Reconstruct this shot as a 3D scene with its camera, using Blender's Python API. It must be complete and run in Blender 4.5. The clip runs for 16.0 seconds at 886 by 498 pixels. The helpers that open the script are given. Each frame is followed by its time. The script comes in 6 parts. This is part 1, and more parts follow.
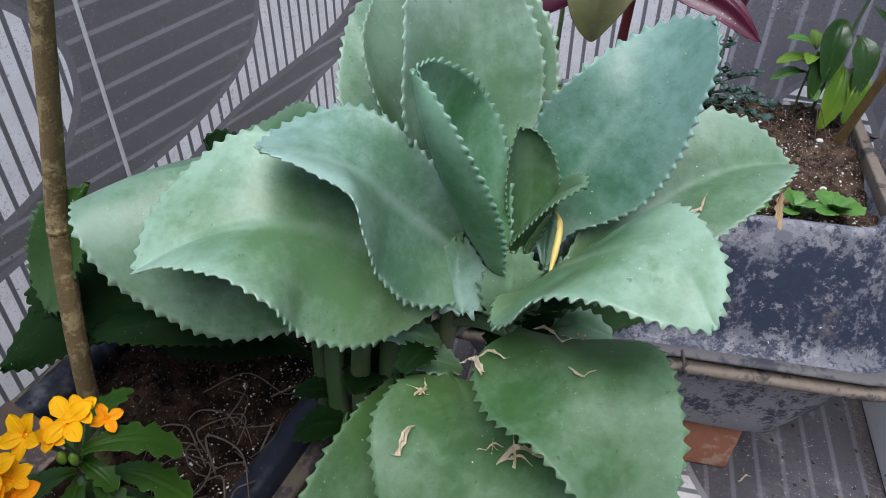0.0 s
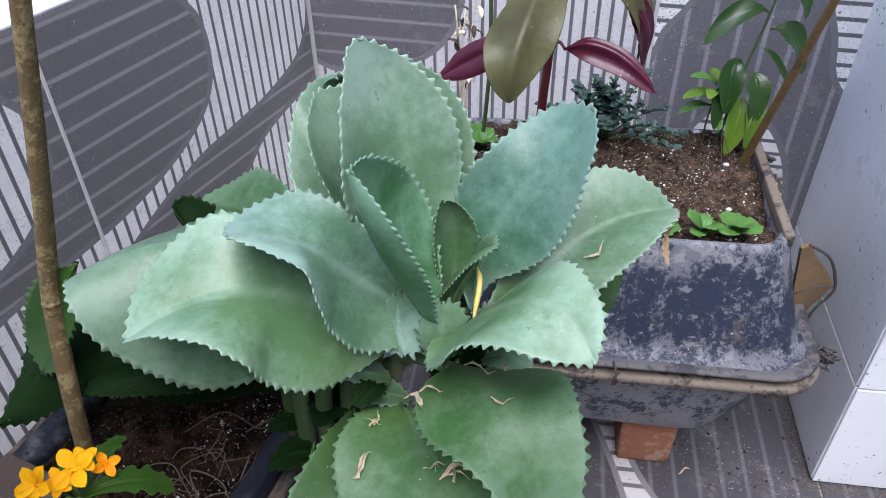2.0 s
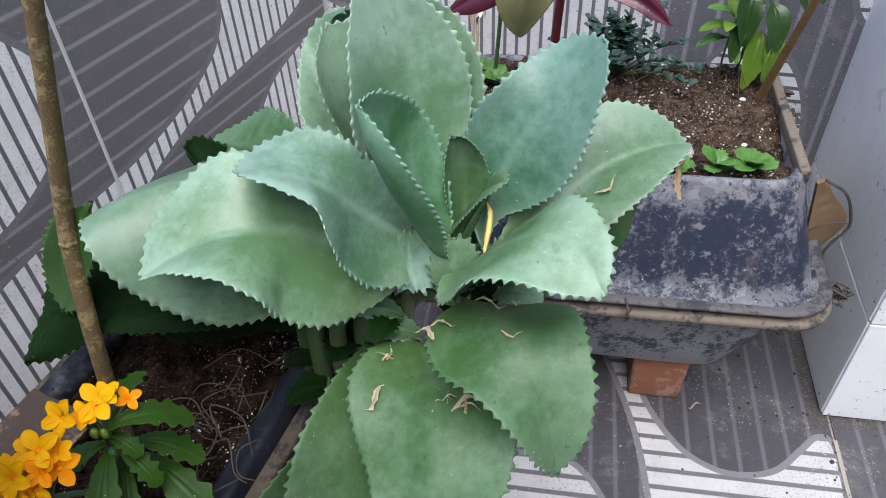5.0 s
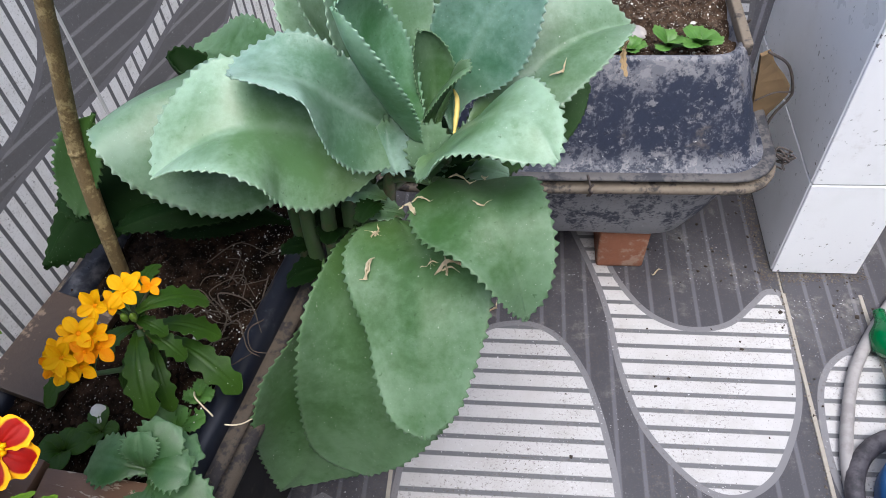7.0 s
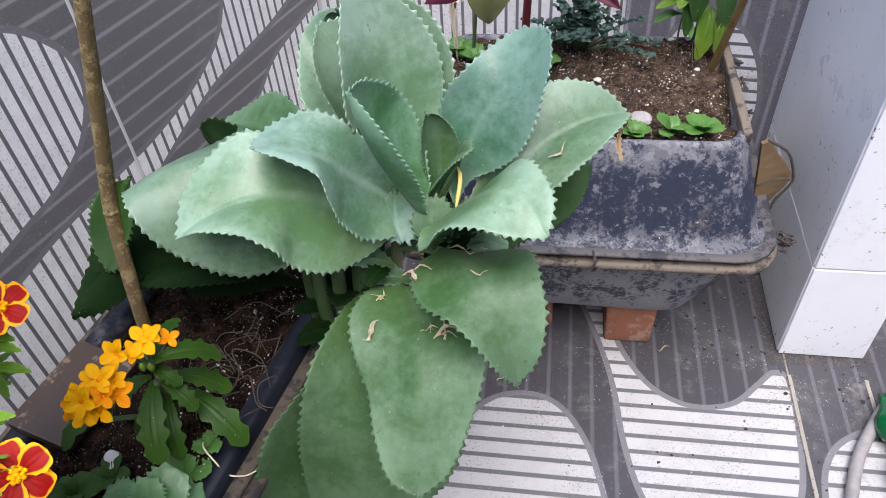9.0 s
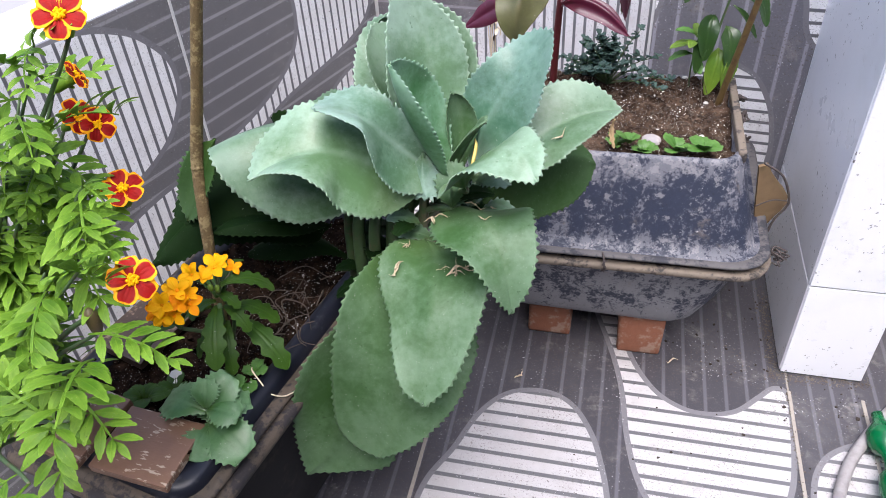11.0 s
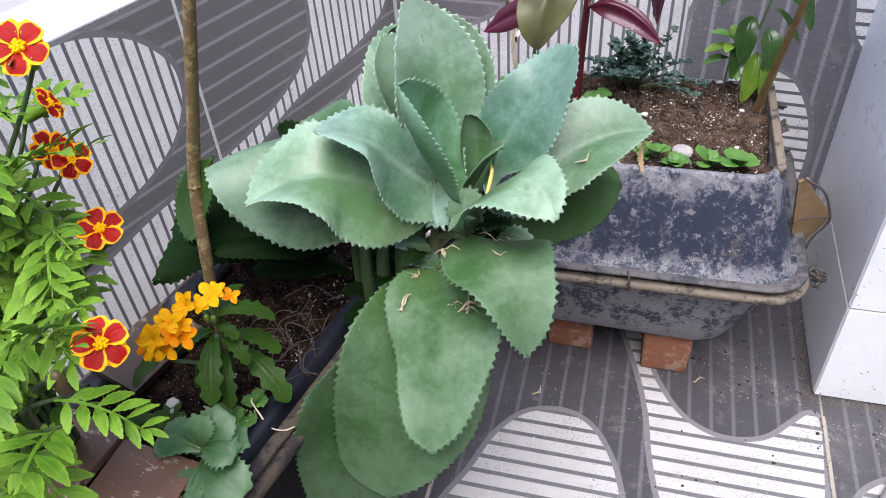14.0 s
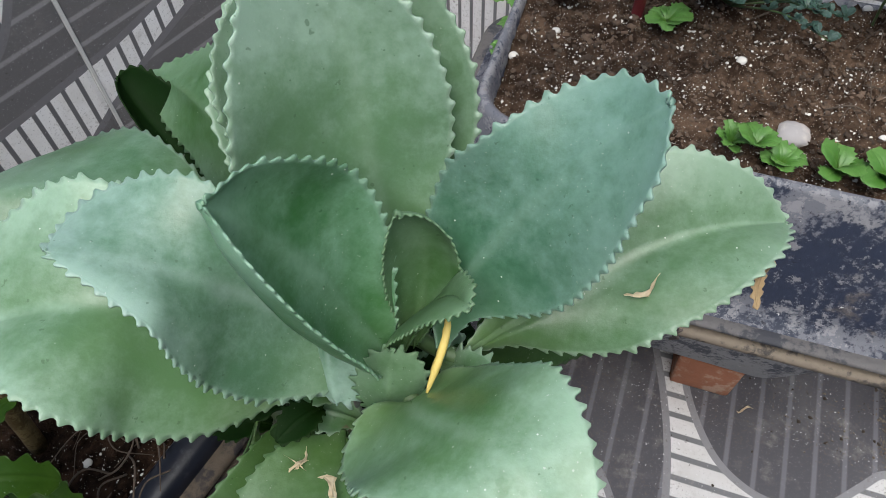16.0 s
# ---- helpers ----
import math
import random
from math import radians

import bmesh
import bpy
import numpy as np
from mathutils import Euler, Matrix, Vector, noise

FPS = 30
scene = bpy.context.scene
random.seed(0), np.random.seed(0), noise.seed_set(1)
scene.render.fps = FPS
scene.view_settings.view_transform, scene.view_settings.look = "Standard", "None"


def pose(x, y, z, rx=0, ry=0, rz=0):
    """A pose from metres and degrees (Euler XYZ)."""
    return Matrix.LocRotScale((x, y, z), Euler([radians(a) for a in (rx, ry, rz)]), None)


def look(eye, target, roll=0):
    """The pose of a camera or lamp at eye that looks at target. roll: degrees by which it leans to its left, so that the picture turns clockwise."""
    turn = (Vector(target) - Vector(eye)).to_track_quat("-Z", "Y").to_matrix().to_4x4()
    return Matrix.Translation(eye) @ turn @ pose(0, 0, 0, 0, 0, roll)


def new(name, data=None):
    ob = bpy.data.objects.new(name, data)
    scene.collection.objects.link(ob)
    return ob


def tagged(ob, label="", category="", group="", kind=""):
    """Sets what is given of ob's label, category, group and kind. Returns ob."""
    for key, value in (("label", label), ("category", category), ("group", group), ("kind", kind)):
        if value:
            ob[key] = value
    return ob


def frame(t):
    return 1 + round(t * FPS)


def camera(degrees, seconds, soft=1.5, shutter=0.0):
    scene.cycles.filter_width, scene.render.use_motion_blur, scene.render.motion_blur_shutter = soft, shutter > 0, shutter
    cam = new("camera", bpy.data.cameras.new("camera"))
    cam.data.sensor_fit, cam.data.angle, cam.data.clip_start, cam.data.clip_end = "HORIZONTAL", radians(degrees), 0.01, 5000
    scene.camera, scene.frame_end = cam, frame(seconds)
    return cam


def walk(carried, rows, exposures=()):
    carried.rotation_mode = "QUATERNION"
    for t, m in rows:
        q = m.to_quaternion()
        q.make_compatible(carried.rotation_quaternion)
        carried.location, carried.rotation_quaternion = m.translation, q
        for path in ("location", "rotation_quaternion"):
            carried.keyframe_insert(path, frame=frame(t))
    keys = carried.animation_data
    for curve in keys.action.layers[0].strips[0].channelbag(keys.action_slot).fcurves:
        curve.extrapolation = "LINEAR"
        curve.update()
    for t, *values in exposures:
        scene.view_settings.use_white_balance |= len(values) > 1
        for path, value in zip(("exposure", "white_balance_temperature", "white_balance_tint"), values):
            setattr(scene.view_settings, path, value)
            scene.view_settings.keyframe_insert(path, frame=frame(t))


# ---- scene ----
cam = camera(60.8, 16.0, soft=0.65)
PATH = [
    (0, (0.1234, 0.0527, 1.2048), (0.0033, 1.5659, -0.0519), 0.30),
    (0.5, (0.1139, 0.0140, 1.2475), (0.0375, 1.4943, -0.0812), -0.57),
    (1, (0.1364, -0.0037, 1.2772), (0.1478, 1.4742, -0.0497), -0.04),
    (1.5, (0.1497, -0.0030, 1.2830), (0.1346, 1.4843, -0.0352), -1.16),
    (2, (0.1522, -0.0115, 1.3112), (0.1226, 1.5467, 0.0508), -1.03),
    (2.5, (0.1552, -0.0146, 1.3115), (0.1243, 1.5306, 0.0220), -0.86),
    (3, (0.1577, -0.0155, 1.3161), (0.1016, 1.4878, -0.0200), -1.34),
    (3.5, (0.1567, -0.0175, 1.3094), (0.0862, 1.4680, -0.0521), -2.14),
    (3.7, (0.1587, -0.0179, 1.3045), (0.0894, 1.4832, -0.0520), -1.89),
    (5.8, (0.155, -0.017, 1.315), (0.102, 1.356, -0.139), -3.9),
    (6, (0.155, -0.027, 1.319), (0.125, 1.315, -0.165), -4.4),
    (6.5, (0.155, -0.078, 1.353), (0.122, 1.208, -0.179), -4.9),
    (7, (0.156, -0.101, 1.364), (0.138, 1.161, -0.188), -5.1),
    (7.5, (0.16, -0.101, 1.368), (0.137, 1.165, -0.181), -5.4),
    (8, (0.16, -0.1, 1.373), (0.148, 1.196, -0.15), -4.9),
    (8.5, (0.165, -0.111, 1.387), (0.149, 1.24, -0.088), -4.9),
    (9, (0.183, -0.141, 1.402), (0.112, 1.261, -0.023), -4.4),
    (9.5, (0.21, -0.218, 1.397), (0.058, 1.241, 0.037), -4.6),
    (9.7, (0.211, -0.277, 1.394), (0.043, 1.221, 0.081), -3.6),
    (11.8, (0.251, -0.392, 1.428), (0.036, 1.134, 0.153), -4.3),
    (12, (0.25, -0.391, 1.425), (0.044, 1.134, 0.149), -4.3),
    (12.5, (0.241, -0.377, 1.429), (0.041, 1.152, 0.155), -4.0),
    (13, (0.25, -0.386, 1.433), (0.046, 1.149, 0.168), -4.5),
    (13.5, (0.255, -0.385, 1.433), (0.043, 1.152, 0.17), -4.5),
    (14, (0.243, -0.278, 1.417), (-0.019, 1.207, 0.103), -4.7),
    (14.5, (0.217, 0.004, 1.389), (-0.053, 1.412, -0.005), -3.8),
    (14.7, (0.215, 0.093, 1.37), (-0.053, 1.422, -0.1), -3.2),
    (14.9, (0.194, 0.143, 1.34), (-0.092, 1.414, -0.178), -2.9),
    (15, (0.197, 0.172, 1.326), (-0.103, 1.4, -0.224), -3.4),
    (15.5, (0.203, 0.261, 1.272), (-0.003, 1.379, -0.373), -0.1),
    (16, (0.224, 0.301, 1.258), (-0.032, 1.395, -0.397), -2.5),
]
walk(cam, [(t, look(eye, target, roll)) for t, eye, target, roll in PATH],
     [(0, 0.97, 6050, 11), (1.0, 1.19, 5950, 15), (3.5, 1.13, 6100, 13), (6.0, 1.19, 6300, 9), (9.5, 1.32, 6350, 15), (12.0, 1.55, 6350, 16), (13.8, 1.5, 6350, 15), (14.5, 1.02, 6450, 9), (15.5, 0.83, 6500, 6), (16, 0.92, 6500, 6)])

# ---- light: a bright overcast sky over an open courtyard ----
world = bpy.data.worlds.new("sky")
scene.world = world
world.use_nodes = True
wn = world.node_tree.nodes
sky = wn.new("ShaderNodeTexSky")
sky.sky_type = "NISHITA"
sky.sun_disc = False
sky.sun_elevation, sky.sun_rotation = radians(66), radians(177)
sky.air_density, sky.dust_density = 1.0, 3.0
world.node_tree.links.new(sky.outputs[0], wn["Background"].inputs[0])
wn["Background"].inputs[1].default_value = 0.124
sun_data = bpy.data.lights.new("sun", "SUN")
sun_data.energy, sun_data.angle, sun_data.color = 1.55, radians(44), (0.985, 0.99, 1.0)
sun = new("sun", sun_data)
sun.matrix_world = look((0.40, -1.25, 4.6), (0.3, 0.6, 0.4))


# ---- helpers ----
def part(name, bm, material, parent=None, label="", smooth=True):
    """One mesh object out of a bmesh."""
    me = bpy.data.meshes.new(name)
    bm.normal_update()
    bm.to_mesh(me)
    bm.free()
    return part_me(name, me, material, parent, label, smooth)


def part_me(name, me, material, parent=None, label="", smooth=True):
    for m in material if isinstance(material, (list, tuple)) else [material]:
        me.materials.append(m)
    if smooth:
        me.polygons.foreach_set("use_smooth", [True] * len(me.polygons))
    ob = new(name, me)
    ob.parent = parent
    if label:
        ob["label"] = label
    return ob


def thing(name, label, category, group="", m=None):
    ob = new(name)
    ob.empty_display_size = 0.02
    if m is not None:
        ob.matrix_world = m
    return tagged(ob, label, category, group)


def bm_box(bm, lo, hi, m=None):
    vs = [bm.verts.new((lo[0] if i & 1 == 0 else hi[0], lo[1] if i & 2 == 0 else hi[1], lo[2] if i & 4 == 0 else hi[2])) for i in range(8)]
    for f in ((0, 2, 3, 1), (4, 5, 7, 6), (0, 1, 5, 4), (2, 6, 7, 3), (0, 4, 6, 2), (1, 3, 7, 5)):
        bm.faces.new([vs[i] for i in f])
    if m is not None:
        bmesh.ops.transform(bm, matrix=m, verts=vs)
    return vs


def bevelled_box(lo, hi, width=0.004, segments=2, m=None):
    bm = bmesh.new()
    bm_box(bm, lo, hi)
    bmesh.ops.bevel(bm, geom=bm.edges[:], offset=width, segments=segments, affect="EDGES", profile=0.6)
    if m is not None:
        bmesh.ops.transform(bm, matrix=m, verts=bm.verts[:])
    return bm


def spline(points, n):
    """A smooth curve (Catmull-Rom) through the points, as n + 1 places."""
    p = [Vector(q) for q in points]
    p = [2 * p[0] - p[1]] + p + [2 * p[-1] - p[-2]]
    out, k = [], len(p) - 3
    for i in range(n + 1):
        u = i / n * k
        j = min(int(u), k - 1)
        u -= j
        a, b, c, d = p[j:j + 4]
        out.append(0.5 * (2 * b + (c - a) * u + (2 * a - 5 * b + 4 * c - d) * u * u + (3 * b - a - 3 * c + d) * u ** 3))
    return out


def bm_tube(bm, pts, radii, sides=8, wobble=0.0, rng=None):
    """A closed tube along pts; radii a number or one for each point."""
    n = len(pts)
    rad = radii if isinstance(radii, (list, tuple)) else [radii] * n
    tangent = [(pts[min(i + 1, n - 1)] - pts[max(i - 1, 0)]).normalized() for i in range(n)]
    side = tangent[0].orthogonal().normalized()
    rings = []
    for i in range(n):
        side = (side - tangent[i] * side.dot(tangent[i])).normalized()
        up = tangent[i].cross(side)
        ring = []
        for k in range(sides):
            a = 2 * math.pi * k / sides
            r = rad[i] * (1 + (rng.uniform(-wobble, wobble) if rng else 0))
            ring.append(bm.verts.new(pts[i] + (side * math.cos(a) + up * math.sin(a)) * r))
        rings.append(ring)
    for a, b in zip(rings, rings[1:]):
        for k in range(sides):
            bm.faces.new((a[k], a[(k + 1) % sides], b[(k + 1) % sides], b[k]))
    bm.faces.new(rings[0][::-1])
    bm.faces.new(rings[-1])
    return rings


def tube(name, pts, radii, material, parent=None, label="", sides=8, n=None, wobble=0.0, seed=1):
    bm = bmesh.new()
    p = spline(pts, n) if n else [Vector(q) for q in pts]
    if n and isinstance(radii, (list, tuple)):
        radii = [float(np.interp(i / n, np.linspace(0, 1, len(radii)), radii)) for i in range(n + 1)]
    bm_tube(bm, p, radii, sides, wobble, random.Random(seed))
    return part(name, bm, material, parent, label)


# ---- materials ----
class Nodes:
    """A short hand for node materials."""

    def __init__(self, name):
        self.mat = bpy.data.materials.new(name)
        self.mat.use_nodes = True
        self.tree = self.mat.node_tree
        self.bsdf = self.tree.nodes["Principled BSDF"]

    def put(self, sock, value):
        if isinstance(value, bpy.types.NodeSocket):
            self.tree.links.new(value, sock)
        elif value is not None:
            if sock.type == "RGBA" and len(value) == 3:
                value = (*value, 1)
            sock.default_value = value

    def node(self, kind, out=0, **inputs):
        n = self.tree.nodes.new(kind)
        for key, value in inputs.items():
            if key[0] == "i" and key[1:].isdigit():
                self.put(n.inputs[int(key[1:])], value)
            else:
                self.put(n.inputs[key.replace("_", " ")], value)
        return n.outputs[out]

    def math(self, op, a, b=None, c=None, clamp=False):
        n = self.tree.nodes.new("ShaderNodeMath")
        n.operation, n.use_clamp = op, clamp
        for i, v in enumerate((a, b, c)):
            self.put(n.inputs[i], v)
        return n.outputs[0]

    def mix(self, fac, a, b, blend="MIX"):
        n = self.tree.nodes.new("ShaderNodeMix")
        n.data_type, n.blend_type = "RGBA", blend
        self.put(n.inputs[0], fac)
        self.put(n.inputs[6], a)
        self.put(n.inputs[7], b)
        return n.outputs[2]

    def ramp(self, fac, stops):
        n = self.tree.nodes.new("ShaderNodeValToRGB")
        while len(n.color_ramp.elements) < len(stops):
            n.color_ramp.elements.new(0.5)
        for e, (p, c) in zip(n.color_ramp.elements, stops):
            e.position = p
            e.color = (c, c, c, 1) if isinstance(c, (int, float)) else (*c, 1)
        self.put(n.inputs[0], fac)
        return n.outputs[0]

    def step(self, value, lo, hi):
        n = self.tree.nodes.new("ShaderNodeMapRange")
        n.interpolation_type = "SMOOTHSTEP"
        self.put(n.inputs[0], value)
        self.put(n.inputs[1], lo)
        self.put(n.inputs[2], hi)
        return n.outputs[0]

    def coords(self):
        return self.node("ShaderNodeTexCoord", 3)

    def noise(self, scale, detail=4, rough=0.55, vector=None, out=0):
        return self.node("ShaderNodeTexNoise", out, Vector=vector or self.coords(), Scale=scale, Detail=detail, Roughness=rough)

    def attribute(self, name):
        n = self.tree.nodes.new("ShaderNodeAttribute")
        n.attribute_name = name
        return n.outputs[2]

    def rand(self):
        return self.node("ShaderNodeObjectInfo", 5)

    def finish(self, color=None, rough=None, bump=None, strength=0.3, distance=0.002, **extra):
        self.put(self.bsdf.inputs["Base Color"], color)
        self.put(self.bsdf.inputs["Roughness"], rough)
        if bump is not None:
            self.put(self.bsdf.inputs["Normal"], self.node("ShaderNodeBump", 0, Height=bump, Strength=strength, Distance=distance))
        for key, value in extra.items():
            self.put(self.bsdf.inputs[key.replace("_", " ")], value)
        return self.mat


def tile_material(name, along_light, spacing_light, along_dark, spacing_dark, light=(0.88, 0.88, 0.89), dark=(0.128, 0.122, 0.133), dusty=0.6):
    """Glazed tile: pale lobes with grey bars and dark grounds with thin pale lines, parted by a grey outline.
    The attribute 'lobe' is the distance to a lobe's border, positive inside."""
    q = Nodes(name)
    at = q.coords()
    sep = q.tree.nodes.new("ShaderNodeSeparateXYZ")
    q.put(sep.inputs[0], at)
    lobe = q.attribute("lobe")
    def bars(axis, spacing, share, soft):
        u = q.math("FRACT", q.math("DIVIDE", sep.outputs[axis], spacing))
        tri = q.math("ABSOLUTE", q.math("SUBTRACT", u, 0.5))
        return q.step(tri, 0.5 - share / 2 - soft, 0.5 - share / 2 + soft)
    grain = q.noise(14, 5, 0.6)
    fine = q.noise(260, 2, 0.7)
    pale = q.mix(q.step(fine, 0.60, 0.72), light, (0.33, 0.33, 0.34))
    pale = q.mix(q.step(grain, 0.35, 0.75), pale, (light[0] * 0.88, light[1] * 0.87, light[2] * 0.85))
    grey = (0.14, 0.14, 0.15)
    in_light = q.mix(bars(along_light, spacing_light, 0.27, 0.035), pale, grey)
    ground = q.mix(q.step(q.noise(300, 2, 0.8), 0.62, 0.70), dark, tuple(2.4 * v for v in dark))
    in_dark = q.mix(bars(along_dark, spacing_dark, 0.17, 0.04), ground, tuple(2.05 * v for v in dark))
    color = q.mix(q.step(lobe, -0.0008, 0.0008), in_dark, in_light)
    outline = q.math("SUBTRACT", 1, q.step(q.math("ABSOLUTE", q.math("ADD", lobe, 0.004)), 0.0055, 0.0070))
    color = q.mix(outline, color, (0.195, 0.192, 0.205))
    # dust, scuffs and specks
    dirt = q.step(q.noise(5, 6, 0.65), 0.52, 0.78)
    color = q.mix(q.math("MULTIPLY", dirt, 0.35), color, (0.25, 0.243, 0.243))
    speck = q.math("MULTIPLY", q.step(q.noise(90, 3, 0.6), 0.66, 0.70), q.step(q.noise(7, 3), 0.45, 0.6))
    color = q.mix(q.math("MULTIPLY", speck, 0.8), color, (0.07, 0.06, 0.055))
    # pale lime spots and sandy smears
    spot = q.math("MULTIPLY", q.step(q.noise(190, 3, 0.6), 0.645, 0.68), q.step(q.noise(6, 4, 0.6), 0.42, 0.62))
    color = q.mix(q.math("MULTIPLY", spot, dusty), color, (0.66, 0.66, 0.68))
    smear = q.math("MULTIPLY", q.step(q.noise(11, 7, 0.72), 0.52, 0.70), q.step(q.noise(45, 4, 0.7), 0.40, 0.62))
    color = q.mix(q.math("MULTIPLY", smear, 0.5 * dusty), color, (0.31, 0.29, 0.27))
    pepper = q.math("MULTIPLY", q.step(q.noise(170, 4, 0.75), 0.55, 0.63), q.step(q.noise(4.5, 4, 0.6), 0.36, 0.60))
    color = q.mix(q.math("MULTIPLY", pepper, 0.75 * dusty), color, (0.11, 0.09, 0.075))
    rough = q.math("ADD", 0.28, q.math("MULTIPLY", grain, 0.28))
    return q.finish(color, rough, q.math("ADD", fine, q.math("MULTIPLY", lobe, 3)), 0.12, 0.001)


def leaf_material(name, deep, bloom, vein, rough=0.36, bloom_share=0.92, edge=(0.42, 0.52, 0.42), gloss=0.5, rubbed=0.0, ridge=0.14):
    """Fleshy leaf: green with a whitish waxy bloom, thicker towards margin and tip, a paler midrib and pale tooth tips."""
    q = Nodes(name)
    big = q.noise(9, 4, 0.6)
    fine = q.noise(70, 6, 0.7)
    across = q.attribute("across")
    along = q.attribute("along")
    reach = q.math("ADD", q.math("MULTIPLY", q.math("MULTIPLY", along, along), 0.34), q.math("MULTIPLY", q.math("POWER", across, 3), 0.14))
    wax = q.math("ADD", q.math("ADD", big, reach), q.math("MULTIPLY", q.math("SUBTRACT", fine, 0.5), 0.62))
    wax = q.math("MULTIPLY", q.step(wax, 0.34, 0.96), bloom_share)
    shift = q.math("ADD", wax, q.math("MULTIPLY", q.math("SUBTRACT", q.rand(), 0.5), 0.2), clamp=True)
    color = q.mix(shift, deep, bloom)
    # the yellower fleshy foot
    color = q.mix(q.math("MULTIPLY", q.math("SUBTRACT", 1, q.step(along, 0.05, 0.40)), 0.45), color, (deep[0] * 1.9, deep[1] * 1.35, deep[2] * 0.9))
    rib = q.math("MULTIPLY", q.math("SUBTRACT", 1, q.step(across, 0.0, 0.15)), q.math("SUBTRACT", 1, q.math("MULTIPLY", q.step(along, 0.35, 1.0), 0.6)))
    color = q.mix(q.math("MULTIPLY", rib, ridge), color, vein)
    rim = q.step(across, 0.945, 1.0)
    color = q.mix(q.math("MULTIPLY", rim, 0.26), color, edge)
    # rubbed marks where the bloom has come off, dust and specks
    rub = q.math("MULTIPLY", q.step(q.noise(26, 4, 0.6), 0.66, 0.70), 0.35)
    color = q.mix(rub, color, deep)
    if rubbed:
        mark = q.math("MULTIPLY", q.step(q.noise(60, 6, 0.75), 0.53, 0.60), q.step(q.noise(13, 2, 0.4), 0.64, 0.70))
        color = q.mix(q.math("MULTIPLY", mark, rubbed), color, (0.09, 0.24, 0.04))
    dust = q.math("MULTIPLY", q.step(q.noise(520, 2, 0.5), 0.70, 0.75), q.step(big, 0.42, 0.60))
    color = q.mix(q.math("MULTIPLY", dust, 0.6), color, (0.5, 0.52, 0.47))
    # pale grains of dust caught on the face
    grain = q.math("SUBTRACT", 1, q.step(q.node("ShaderNodeTexVoronoi", 0, Vector=q.coords(), Scale=120.0), 0.05, 0.085))
    color = q.mix(q.math("MULTIPLY", grain, q.step(q.noise(17, 3, 0.6), 0.53, 0.62)), color, (0.66, 0.67, 0.62))
    mottle = q.noise(34, 5, 0.65)
    color = q.mix(q.math("MULTIPLY", q.step(mottle, 0.48, 0.70), 0.36), color, deep)
    speck = q.step(q.noise(150, 3, 0.55), 0.69, 0.72)
    color = q.mix(q.math("MULTIPLY", speck, 0.5), color, tuple(0.6 * v for v in deep))
    r = q.math("ADD", q.math("ADD", rough, q.math("MULTIPLY", shift, 0.10)), q.math("MULTIPLY", q.math("SUBTRACT", fine, 0.5), 0.25))
    return q.finish(color, r, q.math("ADD", q.math("ADD", fine, mottle), q.math("MULTIPLY", big, 4)), 0.22, 0.002,
                    Subsurface_Weight=0.08, Subsurface_Radius=(0.006, 0.012, 0.005), Subsurface_Scale=0.5, Specular_IOR_Level=gloss)


def soil_material(name, base=(0.006, 0.004, 0.003), pale=(0.042, 0.026, 0.017), grit_from=0.70):
    q = Nodes(name)
    lump = q.noise(28, 8, 0.7)
    grit = q.noise(210, 4, 0.7)
    color = q.mix(q.step(lump, 0.38, 0.7), base, pale)
    color = q.mix(q.step(grit, 0.58, 0.72), color, (0.006, 0.004, 0.003))
    color = q.mix(q.step(q.noise(420, 2, 0.5), grit_from, grit_from + 0.04), color, (0.62, 0.60, 0.56))
    return q.finish(color, 0.95, q.math("ADD", lump, q.math("MULTIPLY", grit, 0.6)), 0.9, 0.006, Specular_IOR_Level=0.05)


def plain(name, color, rough=0.6, grain=60, vary=0.35, bump=0.25, distance=0.001, second=None, lo=0.42, hi=0.62, **extra):
    """A worn surface of one colour, or of two in patches."""
    q = Nodes(name)
    big = q.noise(grain / 6, 6, 0.62)
    fine = q.noise(grain, 5, 0.6)
    c = q.mix(q.math("MULTIPLY", fine, vary), color, tuple(v * 0.45 for v in color))
    if second:
        c = q.mix(q.step(q.math("ADD", big, q.math("MULTIPLY", q.math("SUBTRACT", fine, 0.5), 0.5)), lo, hi), c, second)
    return q.finish(c, q.math("ADD", rough - 0.1, q.math("MULTIPLY", big, 0.2)), fine, bump, distance, **extra)


M_LEAF = leaf_material("glaucous_leaf", (0.048, 0.116, 0.038), (0.190, 0.290, 0.200), (0.27, 0.37, 0.25))
M_LEAF_PALE = leaf_material("pale_glaucous_leaf", (0.066, 0.145, 0.060), (0.25, 0.365, 0.28), (0.33, 0.43, 0.33), rubbed=0.8)
M_LEAF_BLUE_RUBBED = leaf_material("rubbed_blue_green_leaf", (0.038, 0.112, 0.060), (0.175, 0.295, 0.240), (0.28, 0.40, 0.33), rubbed=0.8, edge=(0.28, 0.39, 0.32), ridge=0.16)
M_LEAF_FROST = leaf_material("frosted_blue_green_leaf", (0.070, 0.155, 0.085), (0.27, 0.395, 0.325), (0.36, 0.48, 0.42), edge=(0.36, 0.47, 0.40), ridge=0.3)
M_LEAF_HEART = leaf_material("young_cupped_leaf", (0.034, 0.118, 0.036), (0.185, 0.325, 0.225), (0.28, 0.40, 0.32), edge=(0.28, 0.39, 0.32), ridge=0.16)
M_LEAF_SOFT = leaf_material("soft_pale_green_leaf", (0.075, 0.160, 0.060), (0.26, 0.385, 0.275), (0.33, 0.45, 0.34), edge=(0.34, 0.44, 0.34), ridge=0.25)
